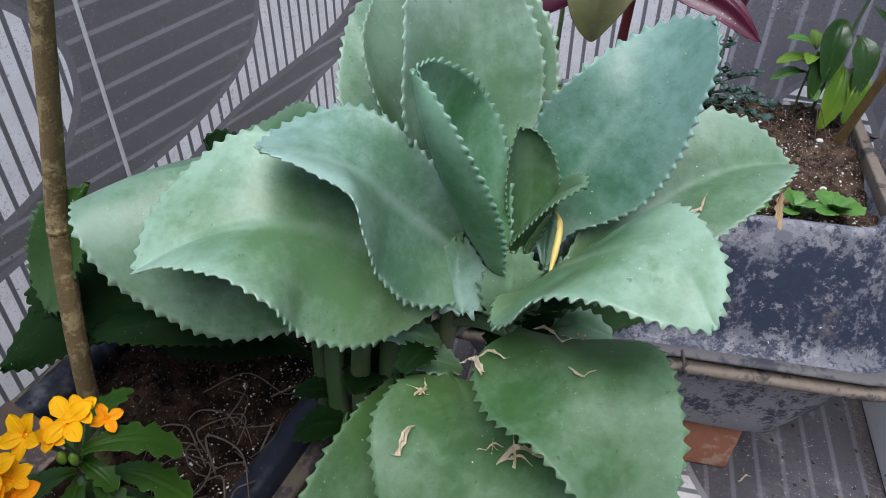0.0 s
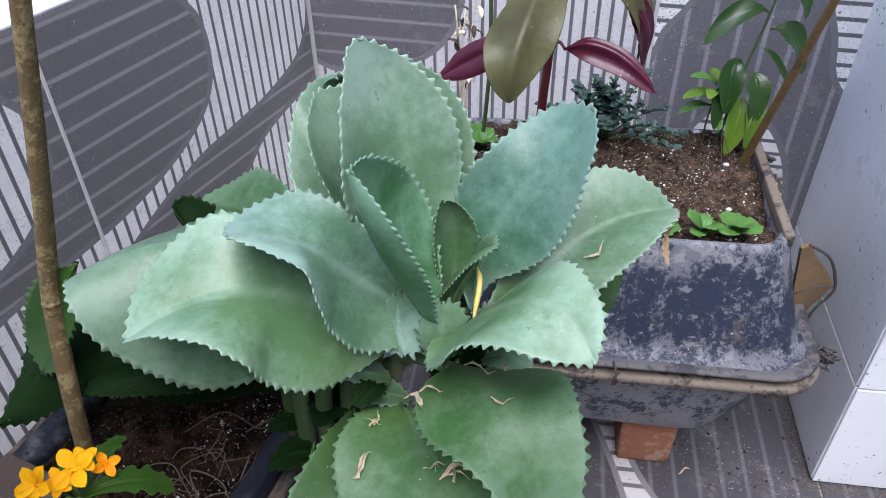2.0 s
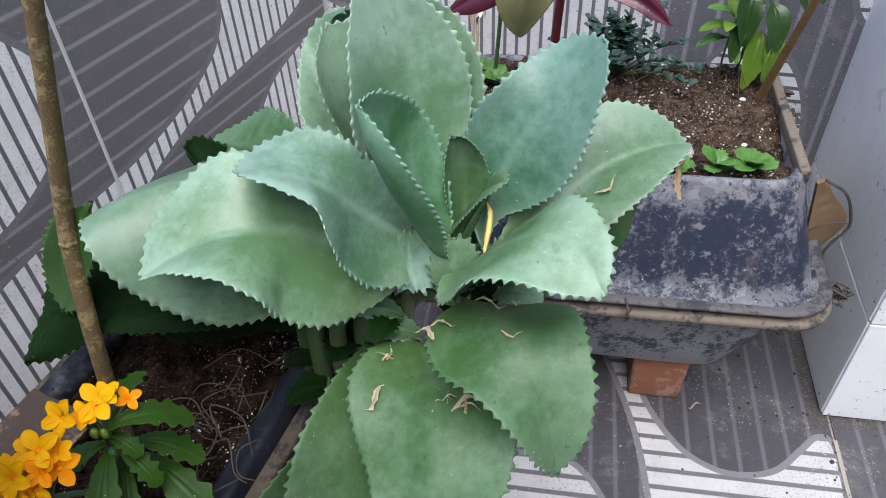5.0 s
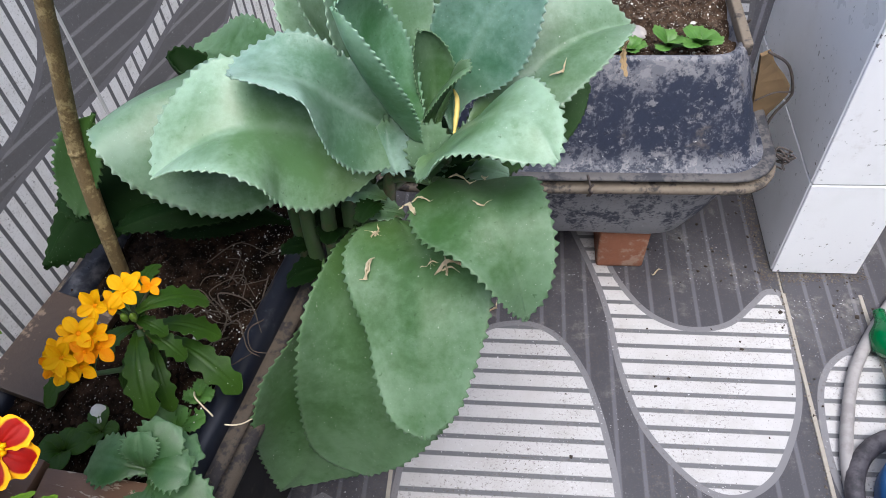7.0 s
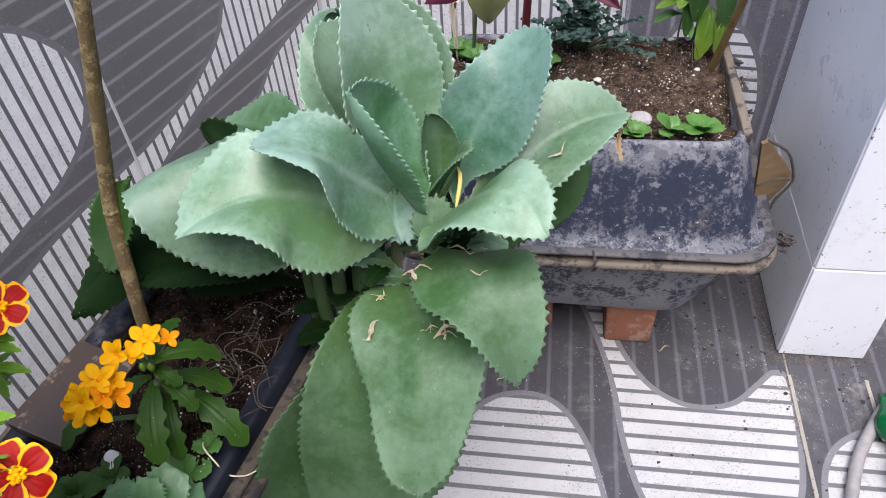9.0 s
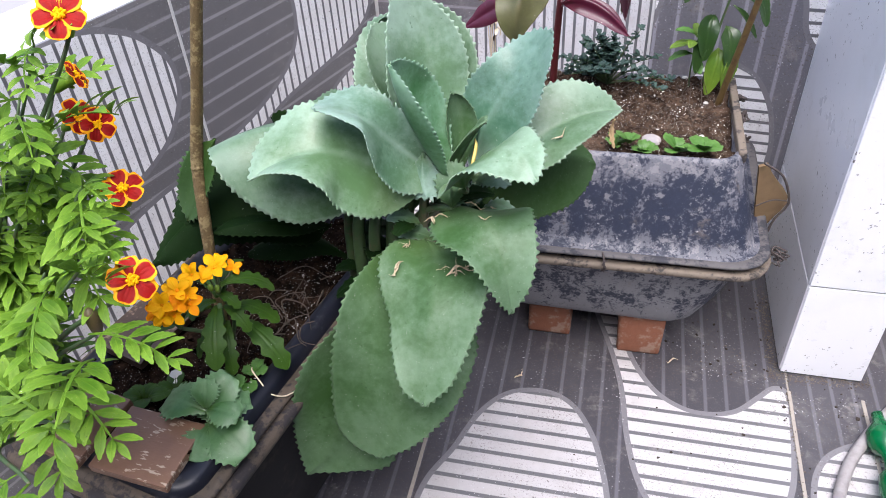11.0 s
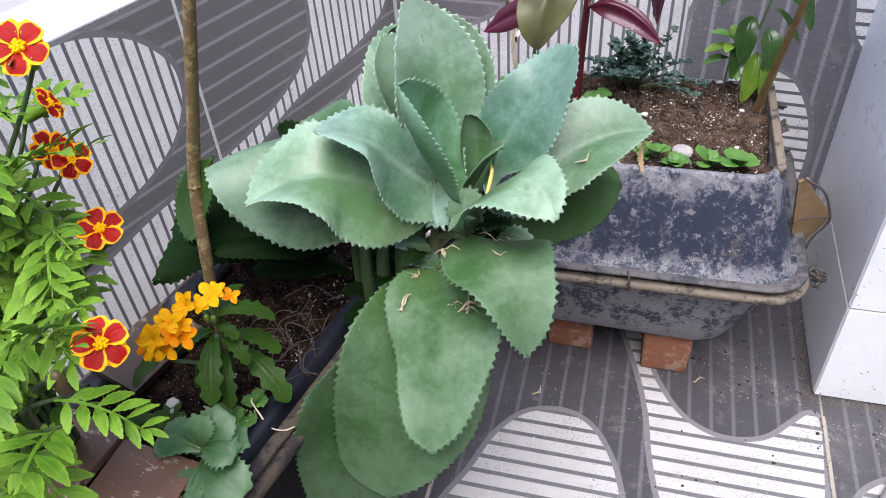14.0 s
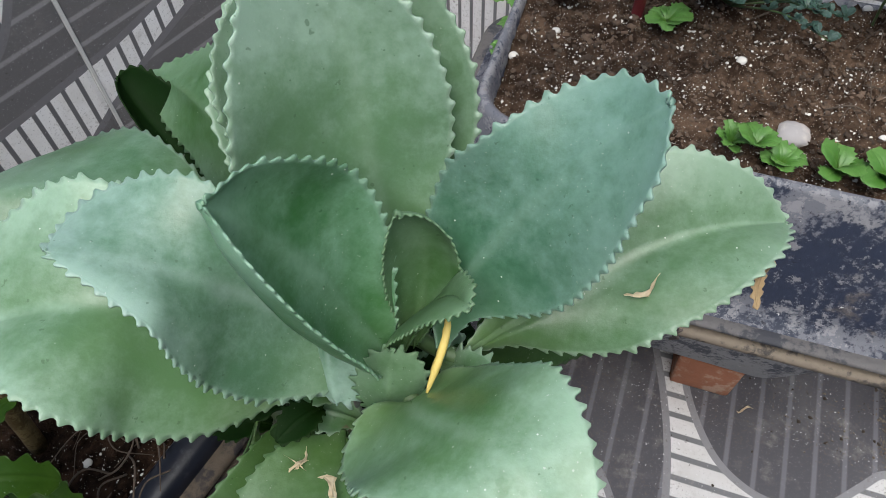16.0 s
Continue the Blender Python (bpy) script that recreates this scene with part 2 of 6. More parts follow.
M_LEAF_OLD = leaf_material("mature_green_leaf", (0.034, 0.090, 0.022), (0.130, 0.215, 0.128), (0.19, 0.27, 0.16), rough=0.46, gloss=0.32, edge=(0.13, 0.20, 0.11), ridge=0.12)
# the mature leaf's green in a darker tone, for the two lowest leaves
M_LEAF_LOW = leaf_material("darker_green_leaf", (0.028, 0.080, 0.016), (0.098, 0.172, 0.090), (0.16, 0.24, 0.13), rough=0.48, gloss=0.3, edge=(0.12, 0.19, 0.10), ridge=0.14)
# leaf green taken near black: the shade under the canopy is in the colour
M_LEAF_DARK = leaf_material("shade_darkened_leaf", (0.004, 0.014, 0.002), (0.010, 0.026, 0.008), (0.025, 0.055, 0.018), rough=0.6, bloom_share=0.6, gloss=0.05, edge=(0.03, 0.05, 0.02))
# lowered green whose colour holds the shade cast by the leaves above
M_LEAF_SHADE = leaf_material("shade_toned_leaf", (0.022, 0.064, 0.010), (0.054, 0.108, 0.040), (0.07, 0.12, 0.05), rough=0.5, gloss=0.2, edge=(0.07, 0.11, 0.05))
M_STEM_GREEN = plain("green_stem", (0.070, 0.125, 0.045), 0.55, 90, 0.4, second=(0.12, 0.10, 0.055), lo=0.52, hi=0.70)
M_BARK = plain("thin_bark", (0.150, 0.100, 0.038), 0.75, 260, 0.6, 0.8, 0.003, second=(0.25, 0.19, 0.085), lo=0.47, hi=0.60)
M_BARK_YELLOW = plain("yellow_brown_bark", (0.20, 0.125, 0.040), 0.7, 160, 0.5, 0.5, 0.002, second=(0.13, 0.075, 0.03), lo=0.48, hi=0.66)
M_SOIL = soil_material("potting_soil", (0.006, 0.004, 0.003), (0.044, 0.026, 0.017), 0.68)
M_SOIL_BROWN = soil_material("brown_soil", (0.026, 0.016, 0.011), (0.125, 0.082, 0.056), 0.655)
def limy_plastic(name, lime_from, pale):
    """Navy plastic weathered with lime: cloudy blotches, fine flecks, run-down streaks and bright scrapes."""
    q = Nodes(name)
    at = q.coords()
    stretch = q.tree.nodes.new("ShaderNodeMapping")
    q.put(stretch.inputs[0], at)
    stretch.inputs[3].default_value = (1.0, 1.0, 0.22)
    cloud = q.noise(21, 7, 0.72)
    fleck = q.noise(130, 5, 0.75)
    streak = q.noise(34, 4, 0.6, stretch.outputs[0])
    lime = q.math("ADD", q.math("MULTIPLY", cloud, 0.40), q.math("ADD", q.math("MULTIPLY", streak, 0.28), q.math("MULTIPLY", fleck, 0.32)))
    # worn bands below the lip, above the flange and on the lower tub's foot
    sep = q.tree.nodes.new("ShaderNodeSeparateXYZ")
    q.put(sep.inputs[0], at)
    def band(z, wide):
        return q.math("SUBTRACT", 1, q.step(q.math("ABSOLUTE", q.math("SUBTRACT", sep.outputs[2], z)), 0.0, wide))
    wear = q.math("ADD", q.math("MULTIPLY", band(0.58, 0.06), 0.070), q.math("ADD", q.math("MULTIPLY", band(0.41, 0.035), 0.045), q.math("MULTIPLY", band(0.15, 0.09), 0.05)))
    lime = q.math("ADD", lime, wear)
    base = q.mix(fleck, (0.009, 0.014, 0.030), (0.027, 0.035, 0.064))
    color = q.mix(q.math("MULTIPLY", q.step(lime, lime_from, lime_from + 0.07), 0.62), base, pale)
    color = q.mix(q.math("MULTIPLY", q.step(q.math("ADD", q.noise(46, 7, 0.78), wear), 0.57, 0.61), 0.6), color, (0.27, 0.265, 0.275))
    color = q.mix(q.step(q.noise(70, 5, 0.7), 0.68, 0.71), color, (0.60, 0.59, 0.57))
    color = q.mix(q.math("MULTIPLY", q.step(q.noise(20, 5, 0.7), 0.60, 0.72), 0.4), color, (0.17, 0.14, 0.11))
    color = q.mix(q.step(q.noise(85, 6, 0.8), 0.60, 0.64), color, (0.012, 0.014, 0.026))
    return q.finish(color, q.math("ADD", 0.35, q.math("MULTIPLY", lime, 0.5)), q.math("ADD", fleck, q.math("MULTIPLY", cloud, 2)), 0.35, 0.0015)


M_TUB = limy_plastic("blue_black_plastic", 0.505, (0.20, 0.20, 0.222))
M_TUB_LIMY = limy_plastic("limy_blue_plastic", 0.460, (0.38, 0.375, 0.385))
M_TUB_DARK = plain("black_plastic", (0.007, 0.009, 0.017), 0.4, 55, 0.3, 0.2, 0.001, second=(0.08, 0.08, 0.09), lo=0.56, hi=0.75)
# copy with darker patches and no sheen, standing for the shadow below the rim
M_TUB_DULL = plain("dull_black_plastic", (0.010, 0.010, 0.012), 0.8, 55, 0.3, 0.2, 0.001, second=(0.035, 0.030, 0.027), lo=0.52, hi=0.75, Specular_IOR_Level=0.15)
M_RIM = plain("dusty_rim", (0.215, 0.175, 0.135), 0.8, 110, 0.6, 0.6, 0.002, second=(0.05, 0.043, 0.04), lo=0.50, hi=0.64)
M_RIM_GREY = plain("grey_blue_rim", (0.12, 0.112, 0.112), 0.7, 110, 0.6, 0.6, 0.002, second=(0.035, 0.036, 0.045), lo=0.46, hi=0.60)
# stained rim brown, lowered so that the shade on this planter is in it
M_RIM_DARK = plain("dirty_shaded_rim", (0.098, 0.076, 0.056), 0.8, 110, 0.6, 0.6, 0.002, second=(0.025, 0.022, 0.024), lo=0.46, hi=0.60)
M_BRICK = plain("red_brick", (0.34, 0.135, 0.075), 0.9, 80, 0.5, 0.8, 0.003, second=(0.40, 0.26, 0.19), lo=0.48, hi=0.66)
def white_tile():
    q = Nodes("white_glazed_tile")
    cloud = q.noise(5, 5, 0.6)
    color = q.mix(q.step(cloud, 0.45, 0.75), (0.88, 0.89, 0.92), (0.82, 0.83, 0.85))
    spot = q.math("MULTIPLY", q.step(q.noise(80, 4, 0.65), 0.635, 0.665), q.step(q.noise(6, 4, 0.6), 0.44, 0.58))
    color = q.mix(q.math("MULTIPLY", spot, 0.85), color, (0.06, 0.05, 0.045))
    color = q.mix(q.math("MULTIPLY", q.step(q.noise(9, 7, 0.75), 0.58, 0.74), 0.35), color, (0.42, 0.38, 0.34))
    return q.finish(color, q.math("ADD", 0.22, q.math("MULTIPLY", cloud, 0.15)), q.noise(40, 3), 0.04, 0.0005)


M_WHITE_TILE = white_tile()
M_GROUT = plain("dirty_grout", (0.42, 0.38, 0.33), 0.9, 90, 0.5, 0.4, 0.001)
M_GROUT_WHITE = plain("white_grout", (0.62, 0.62, 0.62), 0.9, 90, 0.35, 0.3, 0.001)
M_PLASTER = plain("wall_plaster", (0.34, 0.33, 0.32), 0.9, 40, 0.25, 0.3, 0.002)
def clay_material():
    """Brown clay with pale chipped marks drawn out along the tile."""
    q = Nodes("brown_clay_plate")
    drawn = q.tree.nodes.new("ShaderNodeMapping")
    q.put(drawn.inputs[0], q.coords())
    drawn.inputs[3].default_value = (0.45, 1.6, 1.0)
    cloud = q.noise(22, 5, 0.6)
    color = q.mix(cloud, (0.15, 0.078, 0.046), (0.27, 0.150, 0.094))
    chip = q.noise(95, 4, 0.6, drawn.outputs[0])
    color = q.mix(q.step(q.math("ADD", chip, q.math("MULTIPLY", q.math("SUBTRACT", cloud, 0.5), 0.5)), 0.60, 0.65), color, (0.50, 0.40, 0.30))
    return q.finish(color, q.math("ADD", 0.28, q.math("MULTIPLY", chip, 0.3)), q.math("ADD", chip, cloud), 0.5, 0.002)


M_CLAY_PLATE = clay_material()
M_CLAY_DARK = plain("dark_clay_plate", (0.050, 0.030, 0.018), 0.5, 90, 0.5, 0.5, 0.002, second=(0.17, 0.12, 0.08), lo=0.58, hi=0.66)
M_FLOOR = tile_material("floor_tile", 1, 0.0365, 0, 0.047, light=(0.54, 0.53, 0.535), dark=(0.062, 0.060, 0.069), dusty=1.0)
M_WALL_TILE = tile_material("wall_tile", 0, 0.0262, 1, 0.042, dark=(0.150, 0.147, 0.152))
# same tile with more dust, its print toned down for the back wall's weaker light
M_WALL_TILE_DUSTY_DIM = tile_material("dusty_dimmed_wall_tile", 0, 0.0262, 1, 0.042, light=(0.68, 0.67, 0.69), dusty=1.0)
M_WALL_TILE_TURNED = tile_material("wall_tile_turned", 1, 0.030, 0, 0.050, dark=(0.150, 0.147, 0.166), dusty=1.3)


# ---- the courtyard ----
def region_field(lobes):
    """Signed distance to the nearest lobe's smooth outline, positive inside."""
    rings = []
    for pts in lobes:
        rings.append(np.array(pts, float))
    def field(p):
        best = np.full(len(p), -1e9)
        for r in rings:
            a, b = r, np.roll(r, -1, 0)
            d = np.full(len(p), 1e9)
            inside = np.zeros(len(p), bool)
            for (x0, y0), (x1, y1) in zip(a, b):
                e = np.array([x1 - x0, y1 - y0])
                w = p - (x0, y0)
                t = np.clip((w @ e) / max(e @ e, 1e-12), 0, 1)
                d = np.minimum(d, np.hypot(*(w - t[:, None] * e).T))
                cross = (y0 > p[:, 1]) != (y1 > p[:, 1])
                with np.errstate(divide="ignore", invalid="ignore"):
                    inside ^= cross & (p[:, 0] < (x1 - x0) * (p[:, 1] - y0) / (y1 - y0 if y1 != y0 else 1e-12) + x0)
            best = np.maximum(best, np.where(inside, d, -d))
        return best
    return field


def rounded(pts, n=6):
    """A closed ring through pts, smoothed."""
    p = [Vector((*q, 0)) for q in pts]
    out, k = [], len(p)
    for j in range(k):
        a, b, c, d = p[j - 1], p[j], p[(j + 1) % k], p[(j + 2) % k]
        for i in range(n):
            u = i / n
            q = 0.5 * (2 * b + (c - a) * u + (2 * a - 5 * b + 4 * c - d) * u * u + (3 * b - a - 3 * c + d) * u ** 3)
            out.append((q.x, q.y))
    return out


def panel(name, x0, x1, y0, y1, field, material, m, parent, label="", step=0.008, thick=0.008):
    """A flat tile in its own plane (x, y), front towards +z, with eased edges and the pattern's field on its points."""
    nx, ny = max(2, round((x1 - x0) / step)), max(2, round((y1 - y0) / step))
    xs, ys = np.linspace(x0, x1, nx + 1), np.linspace(y0, y1, ny + 1)
    gx, gy = np.meshgrid(xs, ys)
    top = np.stack([gx.ravel(), gy.ravel(), np.zeros(gx.size)], -1)
    ring = [i for i in range(nx + 1)] + [(j + 1) * (nx + 1) - 1 for j in range(1, ny + 1)]
    ring += [ny * (nx + 1) + i for i in range(nx - 1, -1, -1)] + [j * (nx + 1) for j in range(ny - 1, 0, -1)]
    low = top[ring] - (0, 0, thick)
    edge = top[ring]
    top[ring, 2] -= 0.0012
    verts = np.concatenate([top, low])
    faces = [(j * (nx + 1) + i, j * (nx + 1) + i + 1, (j + 1) * (nx + 1) + i + 1, (j + 1) * (nx + 1) + i) for j in range(ny) for i in range(nx)]
    n0, k = len(top), len(ring)
    faces += [(ring[(a + 1) % k], ring[a], n0 + a, n0 + (a + 1) % k) for a in range(k)]
    me = bpy.data.meshes.new(name)
    me.from_pydata(verts.tolist(), [], faces)
    me.attributes.new("lobe", "FLOAT", "POINT").data.foreach_set("value", field(verts[:, :2]).astype(np.float32))
    ob = part_me(name, me, material, parent, label, smooth=False)
    ob.matrix_world = m
    return ob


def upright(origin, degrees):
    """The frame of a wall: x along it at that heading, y up, z out of its face."""
    a = radians(degrees)
    x = Vector((math.cos(a), math.sin(a), 0))
    y = Vector((0, 0, 1))
    m = Matrix((x, y, x.cross(y))).transposed().to_4x4()
    m.translation = origin
    return m


FLOOR_AT = Matrix.Translation((0.865, 0.812, 0)) @ Matrix.Rotation(radians(-7.6), 4, "Z")
FLOOR_LOBES = [
    [(-.47, .26), (-.442, .173), (-.398, .041), (-.372, -.071), (-.357, -.192), (-.331, -.3), (-.290, -.375), (-.228, -.440), (-.168, -.455), (-.105, -.42),
     (-.060, -.35), (-.025, -.26), (-.010, -.143), (-.006, -.02), (-.03, .0), (-.067, -.035), (-.12, -.085), (-.182, -.104), (-.244, -.096), (-.308, -.051), (-.364, .047), (-.399, .181), (-.43, .27)],
    [(-.775, -.40), (-.731, -.297), (-.698, -.204), (-.656, -.14), (-.608, -.110), (-.541, -.105), (-.484, -.137), (-.439, -.209), (-.416, -.279), (-.40, -.35),
     (-.385, -.465), (-.385, -.60), (-.42, -.75), (-.52, -.83), (-.66, -.82), (-.76, -.70), (-.785, -.55)],
    [(.022, -.27), (.050, -.19), (.100, -.145), (.168, -.120), (.26, -.12), (.34, -.17), (.38, -.29), (.37, -.45), (.30, -.60), (.18, -.64), (.07, -.56), (.018, -.42)],
]
floor_rings = [rounded(r) for r in FLOOR_LOBES]
floor_far = [[(x + dx, y + dy) for x, y in r[::2]] for r in floor_rings for dx, dy in ((0.95, 0.9), (0.0, 1.05), (-0.82, 0.9), (-0.9, -0.5), (0.0, -1.1), (0.9, -0.9), (1.0, 0.0))]
floor_far = [r for r in floor_far if not any(-0.85 < x < 0.42 and -0.85 < y < 0.5 for x, y in r)]
floor_field = region_field(floor_rings + floor_far)
floor = tagged(new("floor", bpy.data.meshes.new("floor")), "grey and white patterned ceramic floor tiles with sandy joints", "floor", kind="structure")
bm = bmesh.new()
bm_box(bm, (-1.6, -2.6, -0.12), (2.4, 2.4, -0.006))
bm.to_mesh(floor.data)
bm.free()
floor.data.materials.append(M_GROUT)
for c0, c1 in ((-1.606, -0.804), (-0.798, -0.003), (0.003, 0.80), (0.806, 1.5)):
    for r0, r1 in ((-2.2, -0.805), (-0.799, 1.2)):
        near = c0 > -0.9 and c1 < 0.9 and r1 > 0
        panel("tile", c0, c1, r0, r1, floor_field, M_FLOOR, FLOOR_AT, floor, step=0.010 if near else 0.04)

ground = tagged(new("ground", bpy.data.meshes.new("ground")), "plain concrete ground round the courtyard", "ground", kind="structure")
bm = bmesh.new()
bm_box(bm, (-300, -300, -0.5), (300, 300, -0.13))
bm.to_mesh(ground.data)
bm.free()
ground.data.materials.append(M_PLASTER)

# left wall: a low tiled parapet
CORNER = Vector((-0.168, 1.607, 0))
JOINT = Vector((-0.460, 1.020, 0))
LEFT_DEG = math.degrees(math.atan2(CORNER.y - JOINT.y, CORNER.x - JOINT.x))
LEFT_AT = upright(JOINT, LEFT_DEG)
LEFT_LEN = (CORNER - JOINT).length
WALL_TOP = 0.895
LEFT_LOBES = [
    [(-.70, .52), (-.45, .515), (-.336, .53), (-.258, .548), (-.176, .568), (-.099, .608), (-.053, .666), (-.04, .712), (-.048, .766), (-.097, .828), (-.146, .859), (-.2, .880), (-.27, .89), (-.45, .89), (-.70, .86)],
    [(-.60, .40), (-.40, .445), (-.29, .469), (-.19, .49), (-.07, .503), (.06, .517), (.187, .549), (.284, .597), (.33, .65), (.345, .71), (.338, .775), (.311, .82), (.27, .87), (.24, .97),
     (.70, .97), (.668, .78), (.648, .67), (.629, .632), (.582, .590), (.471, .556), (.354, .540), (.264, .528), (.175, .502), (.071, .462), (-.05, .40), (-.15, .32), (-.25, .2), (-.4, .05), (-.62, .1)],
    [(.30, .1), (.33, .33), (.365, .405), (.396, .432), (.448, .469), (.538, .496), (.643, .515), (.70, .52), (.72, .1)],
]
left_field = region_field([rounded(r) for r in LEFT_LOBES])
wall_left = tagged(new("wall_left", bpy.data.meshes.new("wall_left")), "low parapet wall faced with patterned grey tiles", "wall", kind="structure")
bm = bmesh.new()
bm_box(bm, (-2.2, 0, -0.20), (LEFT_LEN + 0.12, WALL_TOP - 0.002, -0.008), LEFT_AT)
bm.to_mesh(wall_left.data)
bm.free()
wall_left.data.materials.append(M_GROUT_WHITE)
for a, b in ((-2.2, -0.74), (-0.735, -0.0035), (0.0035, LEFT_LEN)):
    panel("tile", a, b, 0.004, WALL_TOP, left_field, M_WALL_TILE, LEFT_AT, wall_left)

tagged(part("trim", bevelled_box((-0.003, 0.004, -0.006), (0.003, WALL_TOP, 0.0012), 0.0008, 1, LEFT_AT), M_GROUT_WHITE, None, smooth=False), "white grout line between wall tiles", "grout", kind="structure")

# back wall; its upper part is added, to block sky light from behind
BACK_END = Vector((0.5514, 1.4344, 0))
BACK_DEG = math.degrees(math.atan2(BACK_END.y - CORNER.y, BACK_END.x - CORNER.x))
BACK_AT = upright(CORNER, BACK_DEG)
BJ = (BACK_END - CORNER).length
BACK_LOBES = [
    [(-.05, .1), (-.05, .53), (.06, .542), (.16, .555), (.245, .580), (.31, .63), (.345, .695), (.36, .78), (.36, .95), (.74, .95), (.74, .1)],
]
BACK_LOBES_R = [
    [(BJ - .02, .60), (BJ + .004, .65), (BJ + .02, .705), (BJ + .055, .755), (BJ + .09, .84), (BJ + .10, .96), (BJ - .03, .96)],
    [(.90, .545), (.974, .528), (1.012, .500), (1.047, .440), (1.066, .376), (1.075, .30), (1.06, .20), (.98, .12), (.90, .12), (.84, .25), (.84, .45)],
    [(1.053, .775), (1.078, .71), (1.095, .64), (1.13, .60), (1.18, .62), (1.18, .98), (1.02, .98), (1.03, .85)],
]
wall_back = tagged(new("wall_back", bpy.data.meshes.new("wall_back")), "back wall faced with dusty patterned grey tiles", "wall", kind="structure")
bm = bmesh.new()
bm_box(bm, (-0.2, 0, -0.20), (2.4, 2.298, -0.008), BACK_AT)
bm.to_mesh(wall_back.data)
bm.free()
wall_back.data.materials.append(M_GROUT_WHITE)
panel("tile", 0.009, BJ - 0.004, 0.004, 2.3, region_field([rounded(r) for r in BACK_LOBES]), M_WALL_TILE_DUSTY_DIM, BACK_AT, wall_back)
panel("tile", BJ + 0.004, BJ + 0.8, 0.004, 2.3, region_field([rounded(r) for r in BACK_LOBES_R]), M_WALL_TILE_TURNED, BACK_AT, wall_back)

tagged(part("trim", bevelled_box((BJ - 0.0035, 0.004, -0.006), (BJ + 0.0035, 2.3, 0.0012), 0.0008, 1, BACK_AT), M_GROUT_WHITE, None, smooth=False), "white grout line between wall tiles", "grout", kind="structure")
for x in (-0.801, 0.0, 0.158):
    tagged(part("trim", bevelled_box((x - 0.004, -0.79, -0.006), (x + 0.004, 0.0, 0.0014), 0.0008, 1, FLOOR_AT), M_GROUT, None, smooth=False), "sandy joint between floor tiles", "grout", kind="structure")

# unseen plain walls, added to keep low sky light off the plants
for name, lo, hi in (("wall_near", (-1.9, -1.95, -0.1), (2.5, -1.80, 3.0)), ("wall_right", (2.30, -1.95, -0.1), (2.45, 1.6, 3.0))):
    tagged(part(name, bevelled_box(lo, hi, 0.004, 1), M_PLASTER, None, smooth=False), "plain wall added out of view to keep low sky light out", "wall", kind="structure")

# white tiled column
COL_DEG = -7.6
COL_AT = Matrix.Translation((0.856, 0.868, 0)) @ Matrix.Rotation(radians(COL_DEG), 4, "Z")
column = tagged(new("column", bpy.data.meshes.new("column")), "square column clad in white glazed tiles, dirty at its foot", "column", kind="structure")
bm = bmesh.new()
bm_box(bm, (0.006, 0.006, 0.001), (0.176, 0.60, 2.3), COL_AT)
bm.to_mesh(column.data)
bm.free()
column.data.materials.append(M_GROUT_WHITE)
for z0, z1 in ((0.004, 0.276), (0.280, 1.08), (1.084, 1.88), (1.884, 2.3)):
    part("tile", bevelled_box((0.002, 0.0, z0), (0.180, 0.0058, z1), 0.0015, 1, COL_AT), M_WHITE_TILE, column, smooth=False)
    for y0, y1 in ((0.0002, 0.60),):
        part("tile", bevelled_box((0.0, y0 + 0.006, z0), (0.0058, y1, z1), 0.0015, 1, COL_AT), M_WHITE_TILE, column, smooth=False)
        part("tile", bevelled_box((0.1762, y0 + 0.006, z0), (0.182, y1, z1), 0.0015, 1, COL_AT), M_WHITE_TILE, column, smooth=False)


# ---- fleshy leaves ----
def width_at(s, peak=0.58, base=0.16, blunt=0.62):
    """Half width along a spoon-shaped leaf: a narrow foot, widest at peak, a blunt tip."""
    if s < peak:
        u = s / peak
        return base + (1 - base) * (3 * u * u - 2 * u ** 3) ** 0.85
    u = (s - peak) / (1 - peak)
    return max(0.0, 1 - u ** 2.2) ** blunt


ACROSS = (0, 0.10, 0.24, 0.40, 0.56, 0.71, 0.84, 0.93, 0.965, 1.0)


def along_curve(points):
    """A smooth curve through the points, as a function of the share of its length."""
    fine = spline(points, 12 * (len(points) - 1))
    run = [0.0]
    for p, q in zip(fine, fine[1:]):
        run.append(run[-1] + (q - p).length)
    run = np.array(run) / run[-1]
    co = np.array([tuple(p) for p in fine])
    return lambda s: Vector([float(np.interp(s, run, co[:, a])) for a in range(3)])


